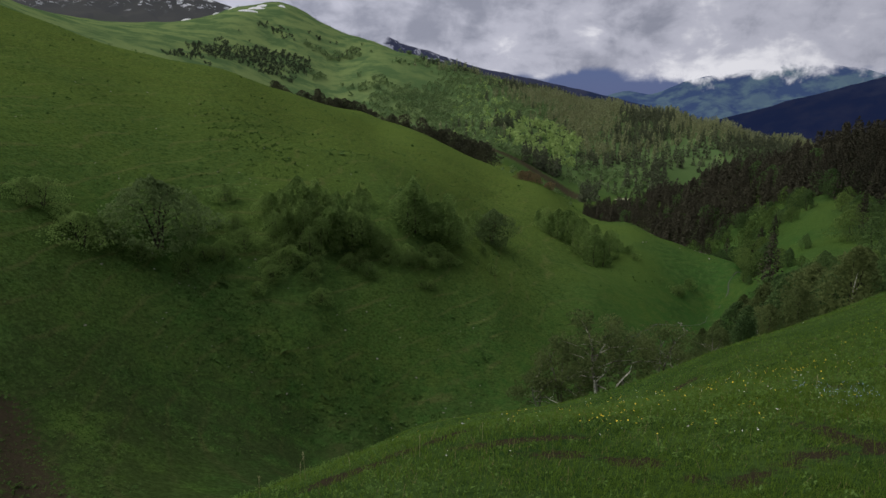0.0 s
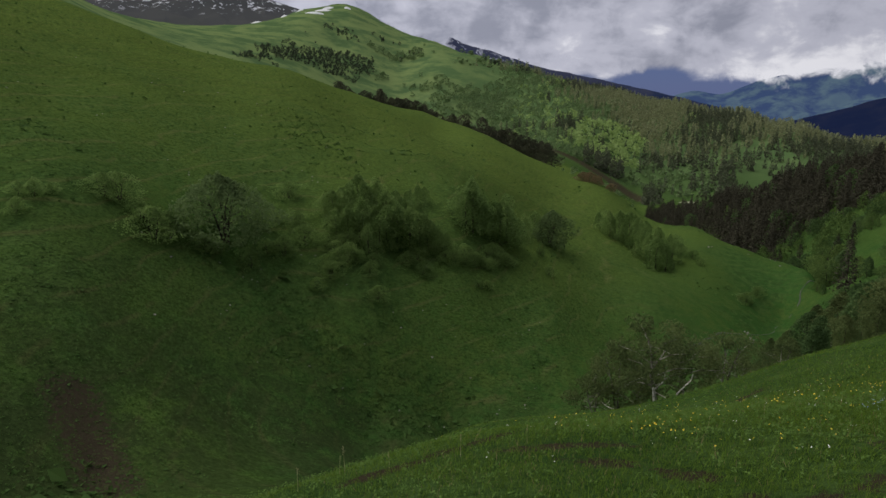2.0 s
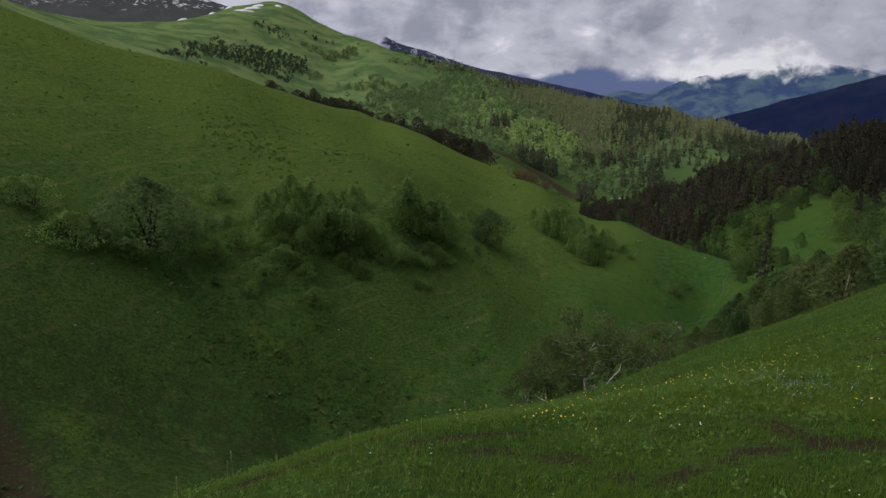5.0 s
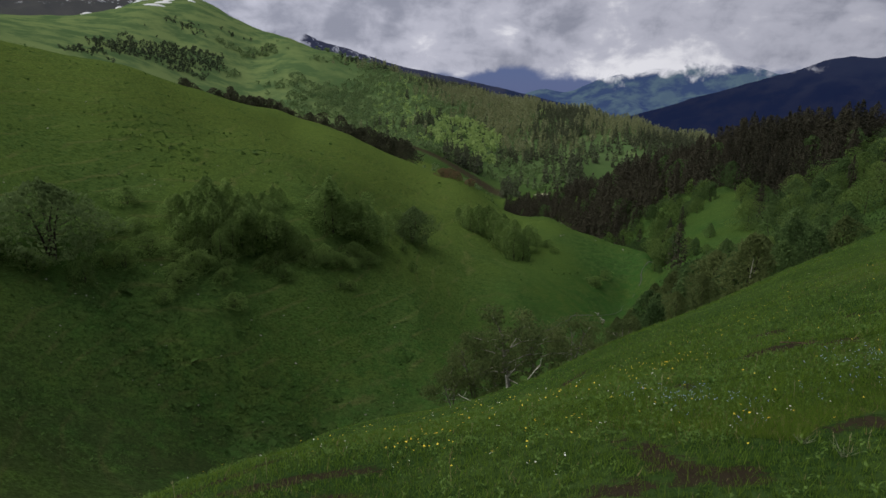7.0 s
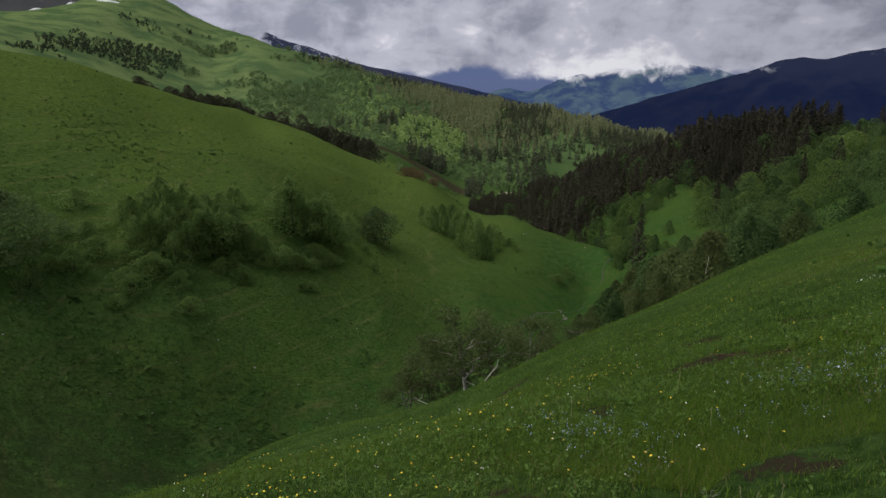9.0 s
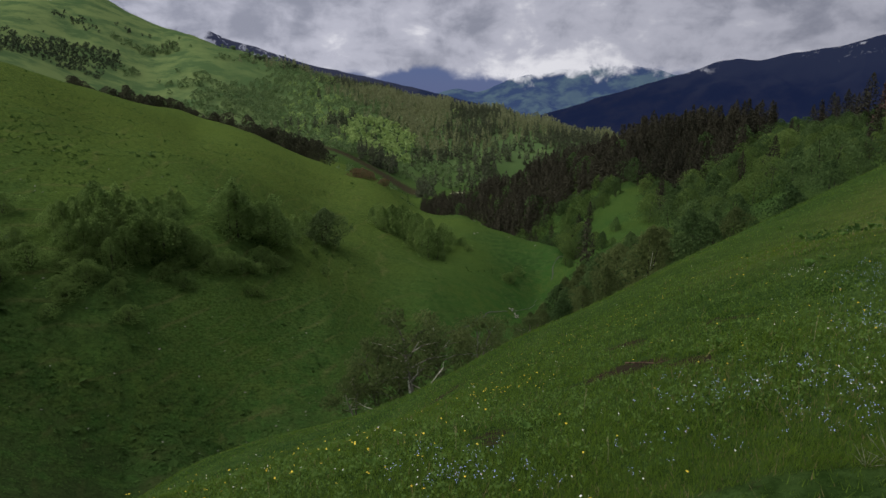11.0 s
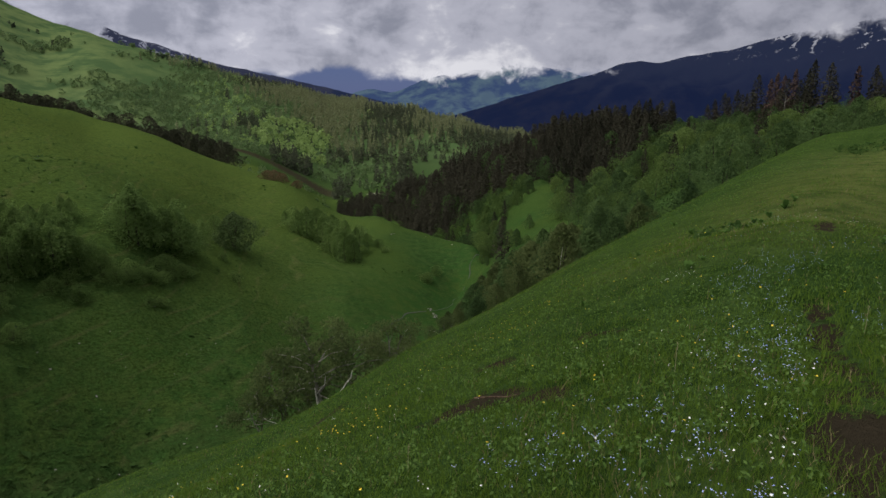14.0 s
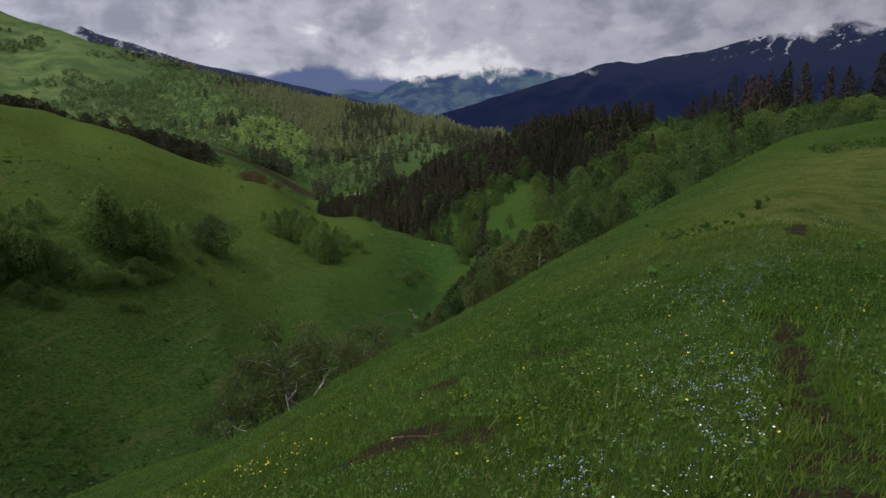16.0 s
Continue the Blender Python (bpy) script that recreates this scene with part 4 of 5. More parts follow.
def plant_forest():
    spruce, broad, light = [], [], []
    for b, d in scatter(12.8, 64, 84, 740, 5.4, forest_rng):
        u = forest_rng.uniform()
        x, y = polar(b, d)
        thick = waves(np.array([x]), np.array([y]), 40.0, 9, 3)[0]
        if d < np.interp(b, *FOREST_FOOT.T) or d > np.interp(b, *CREST_WAY.T) + 45:
            continue
        if 29.0 < b < 33.2 and 202 < d < 252 - (b - 30.5) ** 2 * 5 or b > 50 and d < 120:
            continue
        edge = np.interp(b, *DARK_FOOT.T) + thick * 38
        if d > edge:
            if u < 0.9:
                spruce.append((b, d, (9 + 9 * forest_rng.uniform() + 5 * thick) * min(1.0, 0.5 + (b - 12.5) / 5)))
            elif u < 0.92:
                broad.append((b, d, forest_rng.uniform(8, 13)))
            continue
        if u > 0.44:
            continue
        if u < (0.02 if b < 43 else 0.03) and d > 150:
            spruce.append((b, d, forest_rng.uniform(8, 13)))
        else:
            size = forest_rng.uniform(3.0, 6.4) if d < 125 else forest_rng.uniform(4.4, 9.6)
            if 26 < b < 35 and d < 195:
                size = min(size, forest_rng.uniform(2.5, 5.0))
            if b > 44 and d > 140:
                size = forest_rng.uniform(3.4, 7.4)
            (light if waves(np.array([x]), np.array([y]), 26.0, 19, 2)[0] + forest_rng.uniform(-0.4, 0.4) > 0.22 else broad).append((b, d, size))
    spruce += [(27.5, 246, 10.0), (28.4, 240, 9.6)]
    spruce += [(46.0, 290, 15.0), (46.3, 286, 13.0), (46.9, 280, 14.8), (47.3, 270, 12.5), (48.3, 250, 17.4), (48.0, 256, 13.0), (48.6, 152, 7.5), (51.7, 238, 16.0), (52.0, 234, 18.4), (53.1, 230, 16.8),
               (53.4, 236, 13.0), (55.9, 232, 15.2), (57.8, 230, 18.6), (58.4, 234, 15.0), (50.4, 244, 14.0), (44.8, 300, 12.0), (45.3, 296, 13.5), (47.6, 262, 12.0), (49.9, 236, 11.0), (51.2, 232, 13.0)]
    return spruce, broad, light


WOODS = plant_forest()
broad_kinds = lambda leaf: [faces_of(leafy_tree(330 + k, 0.85, 420, 0.098, leaf, BARK_DARK, 0.05, 1.9, 0.5, 1, 3, 1.0)[1]) for k in range(5)]
for models, kinds, places, single, wide, name, label, material in (
        (conifers, [faces_of(conifer_tree(340 + k, 190, 0.95 + 0.12 * k)[1]) for k in range(5)], WOODS[0], 200, 1.15, "spruce_wood", "dense dark brownish spruce wood on the ridge", NEEDLE),
        ([m for k, m in enumerate(broads) if k % 3 != 1], broad_kinds(LEAF_BROAD), WOODS[1], 200, 1.05, "broadleaf_wood", "dense mid-green broadleaf wood on the slope", LEAF_BROAD),
        ([m for k, m in enumerate(broads) if k % 3 == 1], broad_kinds(LEAF_LIGHT), WOODS[2], 90, 1.05, "light_broadleaf_wood", "yellowish green broadleaf trees among the wood", LEAF_LIGHT)):
    places.sort(key=lambda p: p[1])
    for k, (b, d, h) in enumerate(places[:single]):
        plant(models, k, b, d, h, wide)
    rest = np.array(places[single:])
    merged(name, kinds, rest[:, :2], rest[:, 2], np.full(len(rest), wide), [material], label, "trees")

# pines in a row behind the crest, and a dark clump far down the valley
pine_rng = np.random.default_rng(31)
pines = models_of(3, "pine", lambda k: leafy_tree(380 + k, 0.95, 800, 0.085, PINE, BARK_DARK, 0.05, 2.3, 0.6, 1),
                  "dark bushy pine in a row behind the grassy crest", "tree", "pines behind the crest")
for k in range(68):
    f = k / 67
    b = -14.8 + 19.0 * f + pine_rng.uniform(-0.3, 0.3)
    d = 345 + 40 * math.sin(f * 3.14) + pine_rng.uniform(0, 22)
    plant(pines, k, b, d, pine_rng.uniform(7, 13) * (1.0 if f > 0.12 else 0.7))
drop_models(pines)
far_kinds = []
for k in range(4):
    t, c = conifer_tree(350 + k, 40, 1.25)
    far_kinds.append(faces_of(c))
leaf_kinds = []
for k in range(4):
    t, c, twigs = crown_tree(360 + k, 1.0, 0.95, 5, 4, 0.34, LEAF_SUNLIT, BARK_DARK, 0.15, 1)
    leaf_kinds.append(faces_of(c))


def plant_far_hill():
    rng = np.random.default_rng(41)
    dark, pale, fresh, dull, clump = [], [], [], [], []
    for b, d in scatter(-12, 42, 780, 2050, 11.0, rng):
        x, y = polar(b, d)
        n1 = waves(np.array([x]), np.array([y]), 170.0, 12, 3)[0]
        n2 = waves(np.array([x]), np.array([y]), 90.0, 13, 3)[0]
        u = rng.uniform()
        wooded = (b + 14) / 14 + n1 * 1.2
        if d < 890 and 14.2 < b < 18.2 or b < 12.5 and d < 930:
            continue
        if wooded < 0.85 and n2 < 0.25 or u > 0.93:
            continue
        if 19.8 < b < 22.8 and 975 < d + n2 * 60 < 1050 + (b - 20) * 10:
            continue
        # oval of trees coloured bright to paint the sun patch
        sun_patch = ((b - 9.3) / 4.3) ** 2 + ((d - 1160) / 150) ** 2 + n2 * 0.9
        if sun_patch < 1.0:
            if u < 0.62:
                fresh.append((b, d, rng.uniform(9, 16)))
            elif u > 0.86:
                dark.append((b, d, rng.uniform(14, 22)))
            continue
        needle = n2 * 1.3 + (b - 9) / 12 + (d - 1500) / 1200
        if needle + rng.uniform(-0.35, 0.35) > 0.0:
            if n1 < -0.28 and u > 0.4:
                continue
            (pale if n2 + (d - 1240) / 260 + rng.normal() * 0.3 > 0.1 and n1 < 0.3 else dark).append((b, d, rng.uniform(13, 26)))
        elif u < 0.55:
            (fresh if n1 > 0.3 and b > 4 + rng.normal() * 2 else dull).append((b, d, rng.uniform(6, 13)))
    for b, d in scatter(-23.2, -11.5, 1180, 1900, 11.0, rng):
        x, y = polar(b, d)
        middle = np.interp(b, [-22.7, -20, -17, -12.7], [1275, 1430, 1620, 1720])
        reach = np.interp(b, [-22.7, -20, -17, -12.7], [50, 90, 170, 110])
        if waves(np.array([x]), np.array([y]), 90.0, 15, 3)[0] + 0.42 + rng.uniform(-0.3, 0.3) - abs(d - middle) / reach * 0.5 > 0.0:
            clump.append((b, d, rng.uniform(6, 11.5)))
    for b, d, count in ((-14.0, 1990, 14), (-13.2, 1960, 8), (-10.7, 2070, 10), (-8.4, 1940, 14), (-15.2, 2010, 8), (-1.0, 1960, 26), (1.5, 1880, 26)):
        for k in range(count):
            clump.append((b + rng.normal() * 0.5, d + rng.normal() * 26, rng.uniform(7, 13)))
    for b, d in scatter(-6, 13, 430, 820, 14.0, rng):
        x, y = polar(b, d)
        if waves(np.array([x]), np.array([y]), 60.0, 16, 3)[0] > 0.22 and near_line(np.array([x]), np.array([y]), BROWN_FIELD, 60)[0] == 0:
            dull.append((b, d, rng.uniform(3, 6)))
    for b, d in scatter(7.2, 10.6, 930, 1010, 10.0, rng):
        dark.append((b, d, rng.uniform(20, 30)))
    for places, kinds, wide, mat, name, label in ((dark, far_kinds, 1.0, FAR_NEEDLE, "far_spruce_wood", "scattered dark spruces on the far hillside"),
                                                  (clump, leaf_kinds, 0.8, HILL_PINE, "hill_pine_wood", "dark bushy pines in clumps on the green hill"),
                                                  (pale, far_kinds, 1.0, FAR_NEEDLE_LIT, "far_larch_wood", "olive conifers along the far ridge, coloured as sunlit"),
                                                  (fresh, leaf_kinds, 1.0, LEAF_SUNLIT, "far_fresh_wood", "young leaf wood on the far hillside, coloured as sunlit"),
                                                  (dull, leaf_kinds, 1.1, LEAF_FAR, "far_broadleaf_wood", "mid-green broadleaf wood on the far hillside")):
        p = np.array(places)
        merged(name, kinds, p[:, :2], p[:, 2], np.full(len(p), wide), [mat], label, "trees")


plant_far_hill()
drop_models(conifers), drop_models(broads)


# ---- grass, herbs and flowers of the meadow ----
grass_rng = np.random.default_rng(51)


def around(count, r0, r1, b0, b1, centre, rng):
    """Places round a centre, crowded towards it: x, y and how far away."""
    r = np.exp(rng.uniform(math.log(r0), math.log(r1), count))
    b = rng.uniform(b0, b1, count)
    x, y = polar(b, r)
    return x + centre[0], y + centre[1], r


def build_grass():
    soup = Soup()
    for centre, count, b0, b1 in (((0.2, 0.1), 130000, -60, 75), ((2.2, 1.8), 110000, -50, 75), ((4.2, 3.2), 250000, -45, 75)):
        x, y, r = around(count, 0.9, 48, b0, b1, centre, grass_rng)
        keep = bare_soil(x, y) + waves(x, y, 0.5, 22, 2) * 0.3 + grass_rng.uniform(-0.35, 0.2, len(x)) < 0.42
        x, y, r = x[keep], y[keep], r[keep]
        z = ground_height(x, y)
        tall = 0.55 + 0.45 * waves(x, y, 1.6, 21, 3)
        h = grass_rng.uniform(0.018, 0.056, len(x)) * (0.55 + tall) * (1 + 1.6 * (grass_rng.uniform(size=len(x)) > 0.985))
        w = (0.0012 + 0.00042 * r) * grass_rng.uniform(0.7, 1.3, len(x))
        a = grass_rng.uniform(0, 6.28, len(x))
        lean = h * grass_rng.uniform(0.2, 1.2, len(x))
        ca, sa = np.cos(a), np.sin(a)
        side = np.stack([-sa * w, ca * w, 0 * w], 1)
        base = np.stack([x, y, z - 0.01], 1)
        tip = base + np.stack([ca * lean, sa * lean, h], 1)
        tri = np.stack([base - side, base + side, tip], 1).reshape(-1, 3)
        dry = grass_rng.uniform(size=len(x)) < 0.03 + 0.07 * np.clip(waves(x, y, 1.1, 27, 3) * 2, 0, 1) + 0.15 * dry_crown(x, y)
        cut = tri.reshape(-1, 3, 3)
        for slot, pick in ((0, ~dry), (1, dry)):
            soup.add(cut[pick].reshape(-1, 3), np.arange(3 * pick.sum()).reshape(-1, 3), slot)
    ob = new("grass", soup.mesh("grass", [BLADE, STRAW]))
    tagged(ob, "short fresh green alpine grass blades", "grass", kind="stuff")


def build_herbs():
    soup = Soup()
    for centre, count in (((0.2, 0.1), 15000), ((4.2, 3.2), 24000)):
        x, y, r = around(count, 1.2, 40, -55, 75, centre, grass_rng)
        keep = (waves(x, y, 2.0, 23, 3) + grass_rng.uniform(-0.6, 0.6, len(x)) > 0.0) & (bare_soil(x, y) < 0.3)
        x, y, r = x[keep], y[keep], r[keep]
        z = ground_height(x, y)
        for k in range(5):
            a = k * 1.26 + grass_rng.uniform(0, 6.28, len(x))
            s = grass_rng.uniform(0.008, 0.026, len(x)) * (1 + r * 0.05)
            at = np.stack([x + np.cos(a) * s * 0.9, y + np.sin(a) * s * 0.9, z + grass_rng.uniform(0.01, 0.07, len(x))], 1)
            nrm = np.stack([np.cos(a) * 0.7, np.sin(a) * 0.7, np.full(len(x), 0.9)], 1) + grass_rng.normal(size=(len(x), 3)) * 0.25
            soup.leaves(at, nrm, s, 0.55, rng=grass_rng)
    ob = new("herbs", soup.mesh("herbs", [HERB]))
    tagged(ob, "low leafy herbs among the meadow grass", "herbs", kind="stuff")


def build_tufts():
    """Coarser tufts and herbs on the slopes farther off."""
    soup = Soup()
    count = 84000
    r = np.exp(grass_rng.uniform(math.log(38), math.log(330), count))
    b = grass_rng.uniform(-52, 33, count)
    x, y = polar(b, r)
    keep = waves(x, y, 9.0, 24, 4) > -0.25
    x, y, r = x[keep], y[keep], r[keep]
    z = ground_height(x, y)
    big = np.clip(waves(x, y, 22.0, 25, 3) * 2, 0, 1)
    s = grass_rng.uniform(0.08, 0.24, len(x)) * (0.7 + 0.8 * big) * (1 + r / 350) * np.exp(grass_rng.normal(size=len(x)) * 0.5)
    at = np.stack([x + grass_rng.normal(size=len(x)) * s * 0.4, y + grass_rng.normal(size=len(x)) * s * 0.4, z + s * 0.06], 1)
    soup.leaves(at, grass_rng.normal(size=(len(x), 3)) * 0.32 + (0, 0, 0.9), s, 0.7, rng=grass_rng)
    ob = new("grass_tufts", soup.mesh("grass_tufts", [TUFT]))
    tagged(ob, "coarse grass and herb tufts over the slopes", "grass", kind="stuff")


def build_dark_clumps():
    """Small dark leafy clumps dotted on the hillside and in a row on the knoll."""
    soup = Soup()
    spots = [(-21 + 8 * u + grass_rng.normal() * 0.5, 172 - 18 * u + grass_rng.normal() * 14) for u in grass_rng.uniform(0, 1, 190)]
    spots += [(grass_rng.uniform(-45, 8), grass_rng.uniform(130, 270)) for k in range(520)]
    spots += [(-26 + 24 * u + grass_rng.normal() * 2.2, 100 - 26 * u + grass_rng.normal() * 5) for u in grass_rng.uniform(0, 1, 1500)]
    spots += [(grass_rng.uniform(-45, 18), grass_rng.uniform(62, 130)) for k in range(1300)]
    spots += [(54 + 5 * u, 43 + grass_rng.normal() * 1.0) for u in grass_rng.uniform(0, 1, 60)]
    spots += [(46.5 + 3 * u, 19 - 3 * u + grass_rng.normal() * 0.5) for u in grass_rng.uniform(0, 1, 14)]
    for k, (b, d) in enumerate(spots):
        x, y, z = spot(b, d)
        s = (0.36 if k < 190 else 0.34 if d > 130 else 0.19 if d > 60 else 0.15 if d > 30 else 0.11) * grass_rng.uniform(0.5, 1.5)
        q = grass_rng.normal(size=(12, 3)) * s * (0.6, 0.6, 0.3) + (x, y, z + s * 0.4)
        soup.leaves(q, grass_rng.normal(size=(12, 3)) + (0, 0, 0.6), s * 0.8, 0.6, rng=grass_rng)
    ob = new("leafy_clumps", soup.mesh("leafy_clumps", [CLUMP]))
    tagged(ob, "dark green leafy clumps dotted on the hillside", "herbs", kind="stuff")


build_grass()
build_herbs()
build_tufts()
build_dark_clumps()


def make_petal_material(name, a, b):
    m, n, bsdf = surface(name, 0.6, 0.3)
    rnd = n.add("ShaderNodeNewGeometry").outputs["Random Per Island"]
    finish(n, bsdf, n.mix(rnd, a, b))
    return m


BLUE_PETAL = make_petal_material("blue_petal", rgb(0.28, 0.36, 0.74), rgb(0.54, 0.60, 0.88))
YELLOW_PETAL = make_petal_material("yellow_petal", rgb(0.75, 0.50, 0.02), rgb(0.85, 0.68, 0.06))
WHITE_PETAL = make_petal_material("white_petal", rgb(0.70, 0.70, 0.62), rgb(0.82, 0.82, 0.78))
STEM = make_leaf_material("flower_stem", rgb(0.05, 0.09, 0.026), rgb(0.09, 0.14, 0.052), 0.2)


def flowers(name, patches, per, size, tall, petal, heads, label):
    """Flowering stems in patches (bearing, distance, radius, share): each has a few five-cornered heads."""
    soup = Soup()
    rng = np.random.default_rng(len(name) * 7 + per)
    a5 = np.arange(5) * 1.2566
    for b, d, radius, share in patches:
        px, py = polar(b, d)
        k = int(per * share)
        a, rr = rng.uniform(0, 6.28, k), radius * rng.uniform(0, 1, k) ** 0.7
        x, y = px + np.cos(a) * rr, py + np.sin(a) * rr
        ok = bare_soil(x, y) < 0.25
        x, y = x[ok], y[ok]
        k = len(x)
        z = ground_height(x, y)
        h = tall * rng.uniform(0.6, 1.25, k)
        lean = rng.normal(size=(k, 2)) * 0.03
        foot = np.stack([x, y, z], 1)
        top = foot + np.stack([lean[:, 0], lean[:, 1], h], 1)
        w = np.array([0.0015, 0.0012, 0])
        soup.add(np.stack([foot - w, foot + w, top], 1).reshape(-1, 3), np.arange(3 * k).reshape(-1, 3), 1)
        for j in range(heads):
            c = top + rng.normal(size=(k, 3)) * (0.0 if heads == 1 else 0.016)
            s = size * rng.uniform(0.7, 1.2, k)[:, None]
            tilt = rng.normal(size=(k, 2)) * 0.35
            ring = np.stack([c + np.stack([np.cos(t) * s[:, 0], np.sin(t) * s[:, 0], (np.cos(t) * tilt[:, 0] + np.sin(t) * tilt[:, 1] + 0.25) * s[:, 0]], 1) for t in a5], 1)
            soup.add(ring.reshape(-1, 3), np.arange(5 * k).reshape(-1, 5), 0)
    ob = new(name, soup.mesh(name, [petal, STEM]))
    tagged(ob, label, "flowers", kind="stuff")


flowers("forget_me_nots", [(52.6, 13.0, 1.3, 1.0), (51.2, 11.4, 0.6, 0.7), (51.9, 9.8, 0.6, 0.8), (52.2, 8.9, 0.5, 0.8), (52.6, 8.3, 0.5, 0.7), (50.2, 7.6, 0.5, 0.3), (51.4, 7.3, 0.4, 0.3), (53.0, 7.2, 0.4, 0.2),
                           (47.5, 7.2, 0.5, 0.35), (44, 7.4, 0.5, 0.3), (36, 5.9, 0.45, 0.5), (38.5, 5.6, 0.4, 0.3), (33, 6.3, 0.4, 0.25), (54.8, 12.0, 0.8, 0.4), (46, 6.2, 0.5, 0.3), (55.5, 9.0, 0.5, 0.3), (50, 18, 1.2, 0.5), (50.4, 6.9, 0.16, 0.35), (49.9, 6.5, 0.16, 0.3), (52.4, 6.6, 0.16, 0.3), (44.4, 6.9, 0.25, 0.3), (46.4, 6.9, 0.25, 0.3), (50.6, 10.9, 0.4, 0.9), (51.6, 11.4, 0.4, 0.9), (51.5, 8.1, 0.25, 0.5)],
        40, 0.0027, 0.12, BLUE_PETAL, 6, "pale blue forget-me-nots in loose drifts")
flowers("buttercups", [(16.5, 5.4, 0.35, 0.9), (25, 5.0, 0.7, 0.8), (22, 6.2, 1.0, 0.5), (30, 6.4, 1.0, 0.7), (31.5, 9.2, 0.4, 0.8), (34, 12, 1.6, 0.9), (37, 14, 1.8, 1.0), (40, 17, 2.2, 0.7), (44, 8.5, 1.6, 0.5),
                       (50, 8.0, 1.3, 0.5), (53, 9.5, 1.2, 0.4), (5, 6.5, 1.5, 0.4), (40, 5.5, 0.8, 0.4), (12, 8.0, 1.5, 0.4), (52, 12, 2.0, 0.5), (57, 10, 1.5, 0.3), (46, 24, 4.0, 0.7), (33, 9, 3, 1.5), (42, 13, 4, 2.5), (24, 7, 2.5, 1.5)],
        34, 0.0065, 0.12, YELLOW_PETAL, 1, "small bright yellow buttercups among the grass")
flowers("white_flowers", [(54, 7.4, 0.4, 1.2), (53.5, 8.0, 0.6, 0.7), (51.5, 7.2, 0.7, 0.6), (47.6, 11.2, 0.35, 0.5), (52.8, 14.5, 0.9, 1.4), (46, 7.5, 1.2, 0.5), (38, 7.0, 1.5, 0.5), (34, 5.8, 0.8, 0.4), (54, 18, 2.5, 1.0), (28, 7.5, 1.5, 0.5), (55, 9.5, 0.9, 0.5), (48, 9, 4, 3), (35, 8, 4, 3), (20, 6, 3, 2), (45, 20, 7, 3), (51.9, 6.8, 0.2, 0.7), (50.6, 6.95, 0.2, 0.4), (46.9, 11.7, 0.3, 1.4), (53.5, 16, 1.6, 3)],
        13, 0.0045, 0.12, WHITE_PETAL, 2, "small white meadow flowers in loose groups")


# ---- dead wood, stones and the stream ----
DRY_NEEDLE = make_leaf_material("dry_needle", rgb(0.040, 0.026, 0.021), rgb(0.095, 0.065, 0.052), 0.15)
dying = models_of(2, "dying_spruce", lambda k: conifer_tree(390 + k, 260, 1.0, DRY_NEEDLE), "brown dying spruce standing in the forest", "tree", "dying spruces of the forest")


def dead_branch(name, bearing, distance, points, radius, material, label):
    x, y, z = spot(bearing, distance)
    a = math.radians(bearing)
    right, away = np.array([math.cos(a), -math.sin(a), 0]), np.array([math.sin(a), math.cos(a), 0])
    root = new(name)
    root.location = (x, y, z)
    line = [right * p[0] + away * p[1] + np.array([0, 0, p[2]]) for p in points]
    soup = Soup()
    n = len(line)
    soup.tube(line, [radius * (1 - 0.75 * k / (n - 1)) for k in range(n)], 7)
    part("stem", soup.mesh("stem", [material], True), root)
    twig = Soup()
    mid = line[n * 2 // 3]
    twig.tube([mid, mid + right * radius * 5 + np.array([0, 0, radius * 6]), mid + right * radius * 6 + np.array([0, 0, radius * 13])], [radius * 0.4, radius * 0.3, radius * 0.1], 5)
    part("twig", twig.mesh("twig", [material], True), root)
    return tagged(root, label, "dead branch")


dead_branch("dead_branch", 15.4, 35.0, [(-0.2, 0, -0.6), (0.3, 0, 0.05), (0.75, 0.1, 0.5), (0.9, 0.1, 1.05), (1.2, 0.1, 1.5), (1.55, 0.2, 1.95), (1.6, 0.2, 2.3)], 0.065, DEAD_WOOD, "bleached crooked dead birch limb on the bank")
dead_branch("dead_branch", 12.3, 35.5, [(0.3, 0, -0.3), (0.0, 0, 0.05), (-0.6, 0, 0.2), (-1.1, 0.1, 0.35), (-1.4, 0.1, 0.6)], 0.04, DEAD_WOOD, "bleached crooked dead birch limb on the bank")
dead_branch("dead_branch", 14.9, 35.5, [(0.1, 0, -0.1), (0.0, 0, 0.5), (-0.1, 0, 1.2), (-0.15, 0, 1.6)], 0.1, DEAD_WOOD, "pale broken birch stump on the bank")
dead_branch("dead_tree", 28.1, 103, [(0, 0, -0.3), (0.1, 0, 1.6), (-0.05, 0, 3.2), (0.15, 0, 5.0)], 0.10, DEAD_WOOD, "bare bleached dead tree beside the stream")
dead_branch("dead_tree", 34.4, 72, [(0, 0, -0.3), (0.1, 0, 2.5), (0.05, 0, 4.2), (0.2, 0, 6.2)], 0.06, DEAD_WOOD, "bare pale tree trunk among the stream trees")
dead_branch("dead_tree", 50.3, 215, [(0, 0, -0.5), (0.15, 0, 3.5), (0.0, 0, 7.0), (0.2, 0, 9.5)], 0.22, GREY_WOOD, "tall bare grey dead trunk standing in the forest")
for k, (b, d, h) in enumerate([(49.2, 246, 15.0), (49.6, 240, 16.4), (50.1, 250, 15.5), (50.8, 242, 16.6), (54.8, 232, 15.8), (45.4, 300, 12.0)]):
    plant(dying, k, b, d, h)
drop_models(dying)
